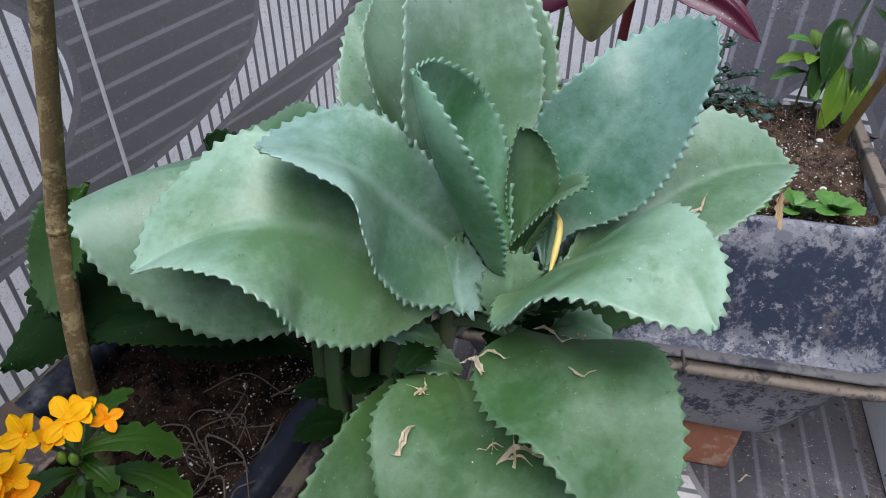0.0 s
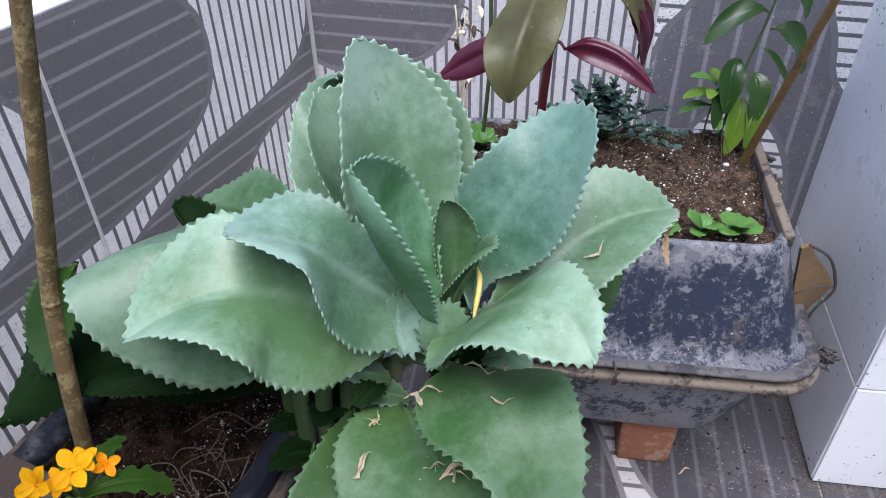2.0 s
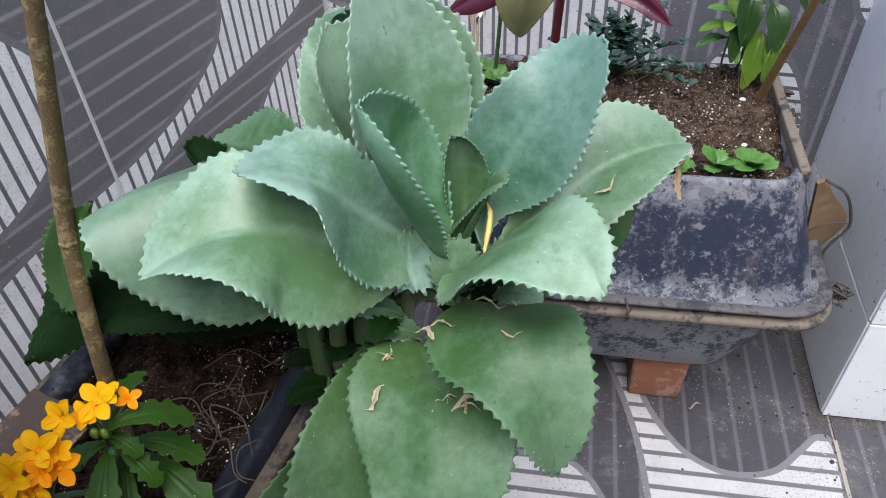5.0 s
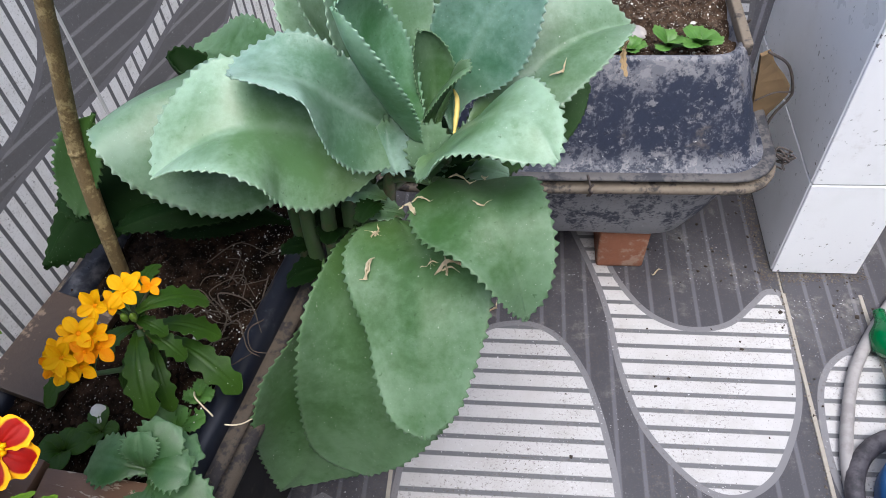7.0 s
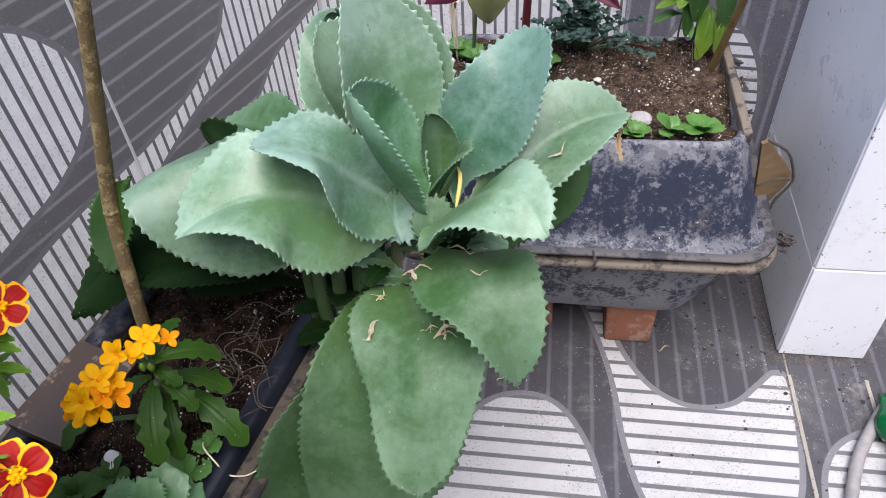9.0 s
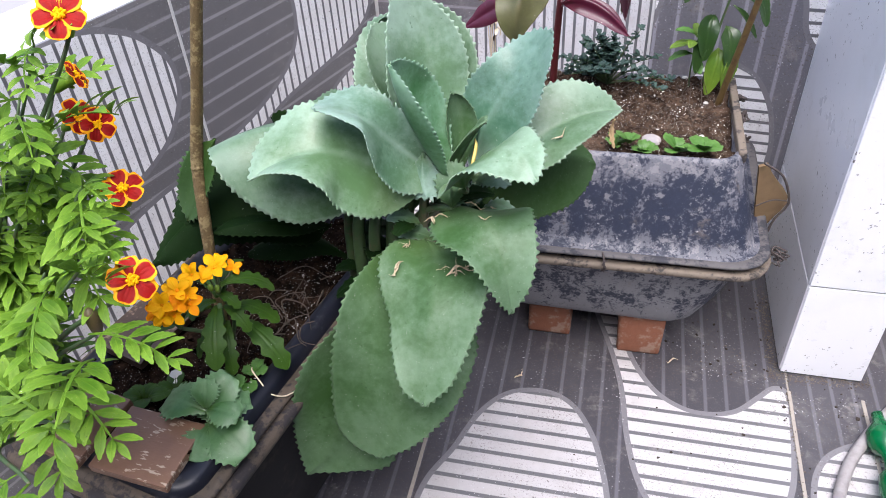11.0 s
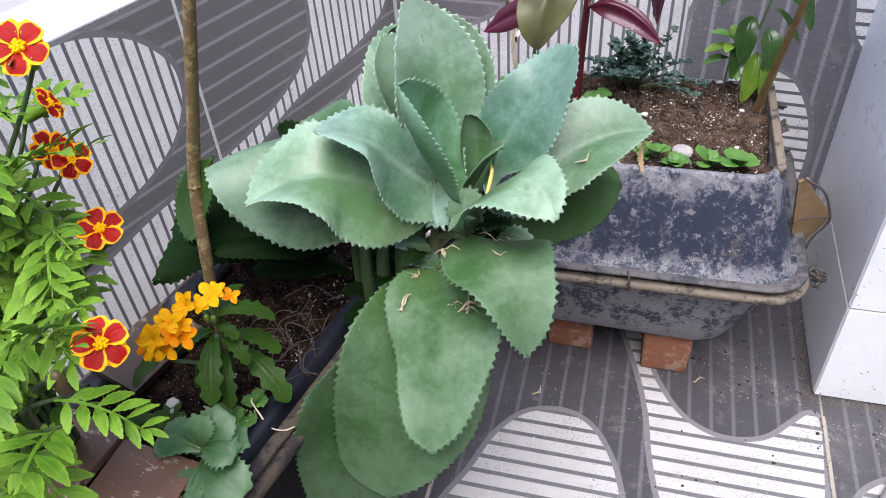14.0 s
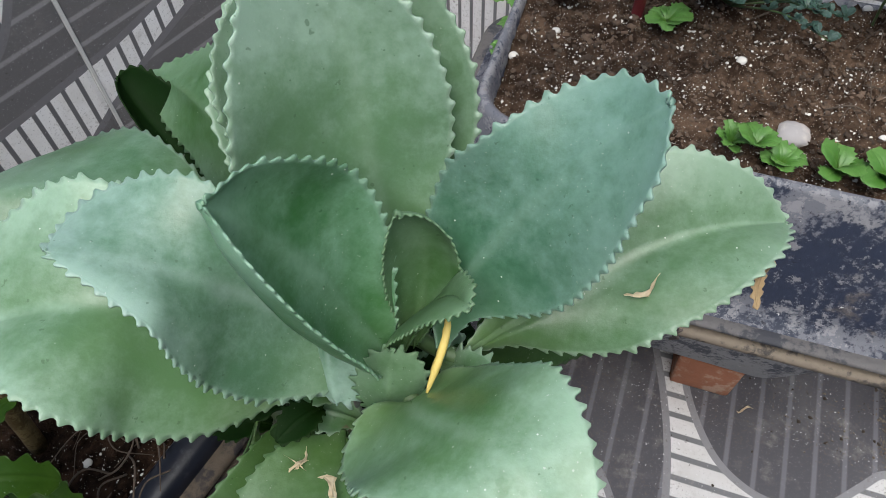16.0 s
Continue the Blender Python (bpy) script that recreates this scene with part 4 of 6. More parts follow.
def soil_bed(name, hx, hy, r, z, label, material, m, seed, mound=0.018, n=70, rise=0.0):
    """A lumpy bed of soil inside a rounded rectangle; one sheet with a skirt."""
    rng = random.Random(seed)
    off = Vector((seed * 3.1, seed * 1.7, 0))
    bm = bmesh.new()
    ny = max(8, round(n * hy / hx))
    grid = {}
    for i in range(n + 1):
        for j in range(ny + 1):
            u, v = 2 * i / n - 1, 2 * j / ny - 1
            x, y = u * hx, v * hy
            k = max(0, abs(x) - (hx - r)), max(0, abs(y) - (hy - r))
            if math.hypot(*k) > r:
                sc = r / math.hypot(*k)
                x = math.copysign(hx - r + k[0] * sc, x)
                y = math.copysign(hy - r + k[1] * sc, y)
            p = Vector((x, y, 0))
            h = mound * noise.fractal(p * 9 + off, 1.0, 2.0, 3) + 0.014 * noise.fractal(p * 42 + off, 0.8, 2.2, 4)
            h += 0.004 * rng.random() ** 3 + rise * v
            grid[i, j] = bm.verts.new((x, y, z + h))
    for i in range(n):
        for j in range(ny):
            bm.faces.new((grid[i, j], grid[i + 1, j], grid[i + 1, j + 1], grid[i, j + 1]))
    loop = [(i, 0) for i in range(n + 1)] + [(n, j) for j in range(1, ny + 1)] + [(i, ny) for i in range(n - 1, -1, -1)] + [(0, j) for j in range(ny - 1, 0, -1)]
    low = [bm.verts.new((grid[q].co.x, grid[q].co.y, z - 0.06)) for q in loop]
    for k in range(len(loop)):
        bm.faces.new((grid[loop[(k + 1) % len(loop)]], grid[loop[k]], low[k], low[(k + 1) % len(loop)]))
    ob = part(name, bm, material, None, "")
    ob.matrix_world = m
    return tagged(ob, label, "soil", kind="stuff")


TUB_AT = Matrix.Translation((0.412, 1.086, 0)) @ Matrix.Rotation(radians(-7.2), 4, "Z")
tub = thing("planter_tub", "planter of two blue-black plastic tubs rim to rim, scuffed and limy", "planter", m=TUB_AT)
lofted("upper_tub", [(.262, .158, .05, .52), (.270, .166, .055, .582), (.274, .170, .056, .588), (.280, .176, .058, .588), (.284, .180, .06, .580), (.305, .206, .065, .50), (.328, .232, .07, .425), (.334, .240, .07, .402),
                    (.346, .252, .075, .398), (.350, .256, .08, .392), (.346, .252, .08, .376)], M_TUB, tub, "inverted blue-black tub with limy scuffs", dent=.006)
lofted("lower_tub", [(.330, .236, .08, .370), (.345, .250, .08, .366), (.350, .255, .08, .362), (.338, .242, .075, .354), (.318, .222, .075, .31), (.290, .200, .072, .22), (.264, .184, .07, .160), (.244, .165, .06, .136), (.2, .12, .05, .131)],
       M_TUB_LIMY, tub, "lower tub resting on bricks, crusted with lime", close_last=True, dent=.008)
lofted("rim", [(.330, .236, .08, .394), (.352, .258, .08, .400), (.362, .268, .082, .3995), (.365, .271, .083, .396), (.362, .268, .082, .3925), (.330, .236, .08, .391)], M_RIM_GREY, tub, "dusty grey rim of the upper tub", dent=.005)
lofted("rim", [(.330, .236, .08, .374), (.352, .258, .08, .3795), (.364, .270, .082, .379), (.369, .275, .083, .375), (.368, .274, .083, .366), (.362, .268, .082, .361), (.330, .236, .08, .364)], M_RIM, tub, "beige rim of the lower tub with black stains", dent=.005)
part("cut_edge", bevelled_box((.268, -.150, .570), (.284, .165, .594), .003, 2), M_RIM, tub, "beige cut edge of the plastic")
soil_bed("soil_bed", .268, .164, .05, .566, "dry brown garden soil with white grit in the plastic tub", M_SOIL_BROWN, TUB_AT, 3, rise=0.014)

# ---- the long planter in front ----
BOX_AT = Matrix.Translation((-0.252, 0.520, 0)) @ Matrix.Rotation(radians(70.5), 4, "Z")
box = thing("planter_box", "long dark blue plastic planter with dusty rims beside the tiled wall", "planter", m=BOX_AT)
lofted("upper_tub", [(.298, .122, .04, .46), (.303, .127, .045, .506), (.310, .134, .045, .517), (.334, .158, .045, .521), (.341, .165, .045, .513), (.344, .168, .048, .500), (.344, .168, .048, .485)], M_TUB_DARK, box, "dark blue planter wall", dent=.004)
lofted("lower_tub", [(.350, .174, .05, .462), (.345, .168, .05, .455), (.335, .160, .05, .30), (.315, .145, .05, .14), (.29, .12, .04, .131)], M_TUB_DULL, box, "dark lower tub", close_last=True, dent=.005)
lofted("rim", [(.330, .158, .05, .496), (.350, .174, .05, .5015), (.360, .184, .055, .500), (.364, .188, .055, .495), (.361, .185, .055, .489), (.330, .158, .05, .488)], M_RIM_DARK, box, "dirty brown upper rim, darkened for shade", dent=.005)
lofted("rim", [(.330, .158, .05, .478), (.358, .182, .05, .4835), (.370, .194, .055, .481), (.375, .199, .055, .474), (.373, .197, .055, .463), (.366, .190, .055, .459), (.330, .158, .05, .462)], M_RIM_DARK, box, "dirty brown lower rim, darkened for shade", dent=.005)
soil_bed("soil_bed", .304, .128, .04, .498, "dark potting soil with white grit in the long planter", M_SOIL, BOX_AT, 5)

# ---- bricks under the planters ----
def brick(x, y, deg, size, group, label="worn red brick propping up the planter"):
    bm = bevelled_box((-size[0] / 2, -size[1] / 2, 0), (size[0] / 2, size[1] / 2, size[2]), 0.009, 2)
    for v in bm.verts:
        v.co += Vector((noise.noise(v.co * 23 + Vector((x * 9, y, 0))), noise.noise(v.co * 23 + Vector((5, x, y))), 0.4 * noise.noise(v.co * 23))) * 0.004
        v.co.z = max(v.co.z, 0.0)
    ob = part("brick", bm, M_BRICK)
    ob.matrix_world = Matrix.Translation((x, y, 0.0)) @ Matrix.Rotation(radians(deg), 4, "Z")
    return tagged(ob, label, "brick", group)


brick(0.541, 0.985, -8, (0.108, 0.14, 0.128), "bricks under the tub")
brick(0.325, 1.045, -8, (0.105, 0.14, 0.128), "bricks under the tub")
brick(0.55, 1.22, -8, (0.108, 0.14, 0.128), "bricks under the tub")
brick(0.30, 1.25, -8, (0.105, 0.14, 0.128), "bricks under the tub")
for k in (-0.22, 0.22):
    for s in (-0.06, 0.06):
        p = BOX_AT @ Vector((k, s, 0))
        brick(p.x, p.y, 70, (0.12, 0.10, 0.13), "bricks under the long planter")

# ---- where things rest ----
from mathutils.bvhtree import BVHTree


def tree_of(objects):
    """A search tree over the world-space faces of meshes."""
    vs, fs = [], []
    for o in objects:
        bpy.context.view_layer.update()
        k = len(vs)
        vs += [o.matrix_world @ v.co for v in o.data.vertices]
        fs += [[k + i for i in p.vertices] for p in o.data.polygons]
    return BVHTree.FromPolygons(vs, fs)


SOILS = tree_of([o for o in scene.objects if o.name.startswith("soil_bed")])
LEAVES = tree_of([o for o in plant.children if o.name.startswith("leaf")])


def rest(x, y, z=2.0, tree=SOILS, fallback=0.53):
    """The place below (x, y, z) on a surface, and its normal."""
    hit, normal, _, _ = tree.ray_cast(Vector((x, y, z)), Vector((0, 0, -1)))
    return (hit, normal) if hit else (Vector((x, y, fallback)), Vector((0, 0, 1)))


def facing(at, ahead, up=(0, 0, 1)):
    """A frame at a place: x ahead, z near up."""
    x = Vector(ahead).normalized()
    y = Vector(up).cross(x)
    y = y.normalized() if y.length > 1e-4 else Vector((0, 1, 0))
    m = Matrix((x, y, x.cross(y))).transposed().to_4x4()
    m.translation = at
    return m


def aimed(azimuth, elevation):
    a, e = radians(azimuth), radians(elevation)
    return Vector((math.cos(a) * math.cos(e), math.sin(a) * math.cos(e), math.sin(e)))


def shared(name, me, material, parent, m, scale=1.0, label=""):
    """An object of its own on a shared mesh."""
    if not me.materials:
        me.materials.append(material)
        me.polygons.foreach_set("use_smooth", [True] * len(me.polygons))
    ob = new(name, me)
    ob.parent = parent
    ob.matrix_world = m @ Matrix.Scale(scale, 4)
    if label:
        ob["label"] = label
    return ob


def flat_leaf(length, width, droop=0.1, teeth=4, tooth=0.0, peak=0.5, foot=0.1, blunt=0.8, bulge=-0.08, thick=0.0008, wave=0.0, seed=0, lift=0.0):
    """A small leaf along +x with its upper side towards +z."""
    h = length * 0.12
    return leaf_mesh((0, 0, 0), (length * peak, 0, h), (length, 0, h - droop * length), (length * peak, width, h + lift * width), (length * peak, -width, h + lift * width),
                     peak=peak, foot=foot, blunt=blunt, bulge=bulge, teeth=teeth, tooth=tooth, thick=thick, wave=wave, seed=seed)


M_FRESH = leaf_material("fresh_green_leaf", (0.045, 0.140, 0.016), (0.120, 0.250, 0.060), (0.16, 0.29, 0.09), 0.42, 0.7, edge=(0.09, 0.20, 0.05))
M_PEPPER = leaf_material("dark_pointed_leaf", (0.014, 0.045, 0.006), (0.040, 0.090, 0.016), (0.09, 0.15, 0.04), 0.35, 0.6, edge=(0.05, 0.09, 0.02))
M_PEPPER_PALE = leaf_material("yellow_green_leaf", (0.065, 0.14, 0.010), (0.165, 0.26, 0.022), (0.22, 0.30, 0.05), 0.4, 0.7, edge=(0.2, 0.26, 0.03))
M_YOUNG = leaf_material("young_grey_green_leaf", (0.035, 0.108, 0.024), (0.128, 0.245, 0.112), (0.2, 0.32, 0.18), edge=(0.18, 0.28, 0.15))
M_LOBED = leaf_material("dark_glossy_leaf", (0.018, 0.056, 0.003), (0.048, 0.108, 0.010), (0.10, 0.17, 0.03), 0.46, 0.6, gloss=0.25, edge=(0.06, 0.11, 0.03))
M_FERNY = leaf_material("pale_ferny_leaf", (0.048, 0.130, 0.006), (0.182, 0.330, 0.028), (0.30, 0.42, 0.05), 0.5, 0.8, gloss=0.2, edge=(0.16, 0.33, 0.04))
M_RUE = leaf_material("blue_grey_leaf", (0.018, 0.050, 0.040), (0.050, 0.095, 0.080), (0.08, 0.14, 0.11), 0.5, 0.7, edge=(0.05, 0.10, 0.08))
M_PURPLE = leaf_material("wine_red_leaf", (0.045, 0.004, 0.014), (0.11, 0.010, 0.034), (0.18, 0.03, 0.06), 0.34, 0.7, edge=(0.17, 0.02, 0.05))
M_OLIVE = leaf_material("olive_leaf", (0.042, 0.040, 0.012), (0.115, 0.115, 0.045), (0.15, 0.07, 0.04), 0.46, 0.8, edge=(0.2, 0.08, 0.06))
M_RED_STEM = plain("red_stem", (0.13, 0.018, 0.022), 0.45, 120, 0.3)
M_DRY = plain("dry_husk", (0.84, 0.71, 0.52), 0.85, 150, 0.5, 0.4)
M_DRY_LEAF = plain("dry_tan_leaf", (0.52, 0.37, 0.20), 0.85, 150, 0.5, 0.4)
M_DRY_YELLOW = plain("withered_yellow_leaf", (0.66, 0.50, 0.14), 0.6, 120, 0.3)
M_ROOT = plain("dry_root", (0.092, 0.068, 0.051), 0.85, 200, 0.5, 0.4)
M_YELLOW = plain("yellow_petal", (1.0, 0.47, 0.001), 0.6, 200, 0.04, 0.15, second=(1.0, 0.38, 0.001), lo=0.5, hi=0.7, Specular_IOR_Level=0.12, Subsurface_Weight=0.3, Subsurface_Radius=(0.01, 0.006, 0.001), Subsurface_Scale=0.3)
M_ORANGE = plain("orange_petal", (1.0, 0.32, 0.001), 0.6, 200, 0.04, 0.15, second=(1.0, 0.46, 0.001), lo=0.5, hi=0.7, Specular_IOR_Level=0.12, Subsurface_Weight=0.3, Subsurface_Radius=(0.01, 0.006, 0.001), Subsurface_Scale=0.3)
M_GRIT = plain("white_grit", (0.68, 0.66, 0.62), 0.9, 300, 0.3)
M_STONE = plain("grey_pebble", (0.36, 0.34, 0.34), 0.8, 60, 0.3, 0.3, second=(0.46, 0.42, 0.40))
M_OCHRE = plain("ochre_pebble", (0.34, 0.20, 0.11), 0.85, 60, 0.3)
M_FLAP = plain("ochre_fibre_board", (0.20, 0.13, 0.065), 0.85, 60, 0.4, 0.4, second=(0.14, 0.09, 0.05), lo=0.55, hi=0.75)
M_WIRE = plain("rusty_wire", (0.07, 0.055, 0.05), 0.6, 200, 0.4)
M_HOSE = plain("grey_hose", (0.38, 0.36, 0.36), 0.5, 50, 0.3, second=(0.28, 0.26, 0.26))
M_RUBBER = plain("black_rubber", (0.045, 0.042, 0.05), 0.55, 60, 0.3, second=(0.11, 0.10, 0.115))
M_BLUE = plain("blue_plastic", (0.015, 0.13, 0.36), 0.35, 40, 0.25)
M_CLOD = plain("soil_clod", (0.052, 0.034, 0.023), 0.95, 90, 0.5, 0.6, 0.002, second=(0.125, 0.084, 0.058))


def petal_material():
    q = Nodes("marigold_petal")
    across, along = q.attribute("across"), q.attribute("along")
    grain = q.noise(160, 3, 0.6)
    inner = q.math("MULTIPLY", q.math("SUBTRACT", 1, q.step(q.math("ADD", across, q.math("MULTIPLY", grain, 0.12)), 0.72, 0.88)), q.math("MULTIPLY", q.step(along, 0.08, 0.22), q.math("SUBTRACT", 1, q.step(along, 0.92, 0.97))))
    red = q.mix(grain, (0.15, 0.001, 0.001), (0.40, 0.006, 0.001))
    return q.finish(q.mix(inner, (0.98, 0.42, 0.003), red), 0.6, grain, 0.2, 0.001, Specular_IOR_Level=0.2)


M_PETAL = petal_material()

# stalks that carry the great leaves
rng = random.Random(11)
for o in [c for c in plant.children if c.name.startswith("leaf")][8:16]:
    n0 = len(o.data.vertices) // 2
    foot = o.data.vertices[9].co.copy()
    h = max(0.50, foot.z - 0.14)
    low = Vector((0.02 + 0.55 * (foot.x - 0.05) * (h - 0.45), 0.60 + 0.3 * (foot.y - 0.55), h))
    tube("stalk", [low, low.lerp(foot, 0.55) + Vector((0, 0, 0.03)), foot], [0.0065, 0.006, 0.006], M_STEM_GREEN, plant, "", 8, 8, 0.04, rng.randint(0, 99))
# small side leaves round the heart, every third in the shade-darkened green
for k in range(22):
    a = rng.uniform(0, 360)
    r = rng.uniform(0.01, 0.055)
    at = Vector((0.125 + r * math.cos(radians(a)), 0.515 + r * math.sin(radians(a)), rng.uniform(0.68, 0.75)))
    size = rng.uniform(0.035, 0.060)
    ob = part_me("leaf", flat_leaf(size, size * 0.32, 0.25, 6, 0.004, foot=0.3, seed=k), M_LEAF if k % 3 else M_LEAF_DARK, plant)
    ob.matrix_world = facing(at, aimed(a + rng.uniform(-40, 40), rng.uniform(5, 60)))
# low leaves under the plant, all in the green darkened for shade
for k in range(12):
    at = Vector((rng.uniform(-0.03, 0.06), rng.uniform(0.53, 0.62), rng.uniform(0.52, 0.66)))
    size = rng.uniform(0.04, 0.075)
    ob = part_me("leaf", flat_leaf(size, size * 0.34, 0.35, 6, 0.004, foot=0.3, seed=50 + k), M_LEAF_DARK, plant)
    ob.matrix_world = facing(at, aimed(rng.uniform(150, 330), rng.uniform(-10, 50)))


# ---- dry husks and a withered leaf on the succulent ----
def husk(at, length, azimuth, seed, normal=Vector((0, 0, 1)), forked=False, label="shrivelled tan husk of a fallen flower lying on a leaf"):
    r = random.Random(seed)
    bm = bmesh.new()
    side = aimed(azimuth, 0)
    side = (side - normal * side.dot(normal)).normalized()
    cross = normal.cross(side)
    def arm(d, size):
        """A crumpled papery strip, folded and torn along its edges."""
        rows, w = [], r.uniform(-1, 1)
        twist = r.uniform(-1.5, 1.5)
        for i in range(11):
            u = i / 10
            c = at + d * (u - 0.35) * size + cross * (math.sin(u * 5 + w * 3) * 0.14 + r.uniform(-.03, .03)) * size
            c += normal * (0.0022 + size * (0.16 * abs(math.sin(u * 4 + w)) + r.uniform(0, .05)))
            a = twist * u + r.uniform(-.5, .5)
            out = cross * math.cos(a) + normal * math.sin(a)
            half = size * (0.02 + 0.085 * math.sin(math.pi * min(1, u * 1.1)) ** 0.7 * r.uniform(.45, 1.15))
            fold = out.cross(d) * half * r.uniform(.3, .9)
            rows.append([bm.verts.new(q) for q in (c - out * half, c - out * half * .4 + fold, c + out * half * .4 - fold * .4, c + out * half * r.uniform(.7, 1.2) + fold * .5)])
        for p, q in zip(rows, rows[1:]):
            for j in range(3):
                bm.faces.new((p[j], p[j + 1], q[j + 1], q[j]))
    arm(side, length)
    if forked:
        arm((cross + side * 0.3).normalized(), length * 0.8)
        arm((side - cross * 0.8).normalized(), length * 0.6)
    bmesh.ops.solidify(bm, geom=bm.faces[:], thickness=0.0006)
    ob = part("dry_husk", bm, M_DRY, smooth=False)
    return tagged(ob, label, "dry husk", "dry husks of fallen flowers")


for k, (x, y, z, size, turn, forked) in enumerate(((.199, .467, .82, .021, 80, False), (.169, .459, .82, .030, 20, False), (.189, .405, .84, .020, -15, False), (.128, .433, .82, .024, -5, False),
                                                   (.116, .422, .79, .034, -42, False), (.151, .392, .77, .040, 15, True), (.166, .400, .77, .022, -30, True), (.062, .404, .78, .030, 48, False),
                                                   (.073, .452, .79, .022, 80, True), (.127, .399, .75, .010, 20, False), (.292, .574, .90, .027, 30, False), (.134, .402, .77, .013, 10, True))):
    p, nrm = rest(x, y, z, LEAVES, z)
    husk(p, size, turn, 60 + k, nrm if nrm.z > 0 else -nrm, forked)
husk(Vector((.027, .388, .508)), .026, 250, 77, Vector((.2, -.85, .45)).normalized(), True)
for x, y, size, turn in ((.239, .826, .034, 60), (.606, .890, .030, 10)):
    husk(Vector((x, y, .001)), size, turn, 90 + turn, label="shrivelled tan husk of a fallen flower on the floor tiles")
withered = tube("withered_leaf", [(.173, .524, .857), (.1755, .510, .857), (.1745, .498, .851), (.1715, .486, .842), (.169, .477, .834)], [.0010, .0024, .0028, .0024, .0009], M_DRY_YELLOW, None, "", 8, 14, .12, 4)
tagged(withered, "narrow withered yellow leaf caught in the succulent's heart", "dry leaf")

# ---- the bare tall stem in the long planter ----
sapling = thing("sapling", "tall bare brown stem standing in the long planter", "plant", m=Matrix.Translation((-.268, .485, .50)))
ob = tube("stem", [(-.268, .485, .485), (-.261, .510, .652), (-.259, .553, .79), (-.232, .557, .90), (-.205, .556, 1.0), (-.165, .552, 1.15), (-.13, .55, 1.30), (-.11, .55, 1.45)],
          [.0095, .0095, .0105, .009, .0088, .008, .007, .006], M_BARK, None, "", 10, 60, 0.03, 5)
ob.parent, ob.matrix_parent_inverse = sapling, sapling.matrix_world.inverted()
for x, y, z in ((-.259, .551, .79),):
    bm = bmesh.new()
    bmesh.ops.create_icosphere(bm, subdivisions=2, radius=0.0106, matrix=Matrix.Translation((x, y, z)) @ Matrix.Diagonal((1, 1, .6, 1)))
    ob = part("node", bm, M_BARK)
    ob.parent, ob.matrix_parent_inverse = sapling, sapling.matrix_world.inverted()


# ---- small rosettes with scalloped leaves ----
def rosette(at, n, size, material, label, seed, group="", elevation=(12, 40), width=0.36, teeth=6, tooth=0.003, name="rosette_plant", category="plant", foot=0.3, spin=0):
    r = random.Random(seed)
    ob = thing(name, label, category, group, Matrix.Translation(at))
    for k in range(n):
        s = size * r.uniform(0.75, 1.1)
        me = flat_leaf(s, s * width, r.uniform(0.05, 0.3), teeth, tooth, peak=0.6, foot=foot, blunt=0.55, bulge=0.05, thick=0.0016, seed=seed * 20 + k)
        p = part_me("leaf", me, material, ob)
        el = r.uniform(*elevation)
        p.matrix_world = facing(Vector(at) + aimed(spin + 360 * k / n, 0) * size * 0.06 + Vector((0, 0, 0.004 + 0.004 * k / n)), aimed(spin + 360 * k / n + r.uniform(-18, 18), el))
    return ob


SCALLOP = "small rosette of round scalloped green leaves in the soil"
ROSETTE_AT = Vector((-.207, .266, .545))
young = thing("rosette_plant", "young succulent with broad scalloped grey-green leaves at the planter's rim", "plant", m=Matrix.Translation((-.207, .266, .515)))
tube("stem", [(-.207, .270, .505), (-.206, .268, .530), ROSETTE_AT + Vector((0, 0, .006))], [.006, .0055, .004], M_STEM_GREEN, young, "", 8, 6).matrix_world = Matrix()
for k, (rise, tip, wide, up) in enumerate(((.012, (-.280, .288, .556), .38, (0, -.2, 1)), (.016, (-.153, .255, .568), .42, (0, -.2, 1)), (.008, (-.176, .303, .596), .42, (-.1, -.8, .6)), (.0, (-.150, .290, .560), .36, (-.3, -.3, 1)),
                                           (-.014, (-.216, .205, .522), .44, (0, -.5, 1)), (-.010, (-.143, .218, .524), .40, (.1, -.5, 1)), (.020, (-.206, .290, .600), .46, (0, -1, .45)), (-.012, (-.236, .308, .540), .40, (.2, -.6, 1)))):
    foot = ROSETTE_AT + Vector((0, 0, rise))
    ahead = Vector(tip) - foot
    size = ahead.length
    ob = part_me("leaf", flat_leaf(size, size * wide, .16, 9, .0050, peak=.62, foot=.20, blunt=.48, bulge=.05, thick=.0020, wave=.001, seed=210 + k), M_YOUNG, young)
    ob.matrix_world = facing(foot, ahead, up)
p, _ = rest(-.200, .335)
rosette(p + Vector((0, 0, .006)), 5, .035, M_FRESH, SCALLOP, 22, "seedlings in the long planter")
p, _ = rest(-.177, .377)
rosette(p + Vector((0, 0, .006)), 4, .022, M_FRESH, SCALLOP, 23, "seedlings in the long planter", width=.45)
p, _ = rest(-.337, .318)
rosette(p + Vector((0, 0, .012)), 5, .034, M_LOBED, "low seedling with dark heart-shaped leaves", 24, "seedlings in the long planter", width=.45, tooth=0)
p, _ = rest(-.300, .345)
rosette(p + Vector((0, 0, .008)), 4, .032, M_LOBED, "low seedling with dark heart-shaped leaves", 25, "seedlings in the long planter", width=.40, tooth=0)
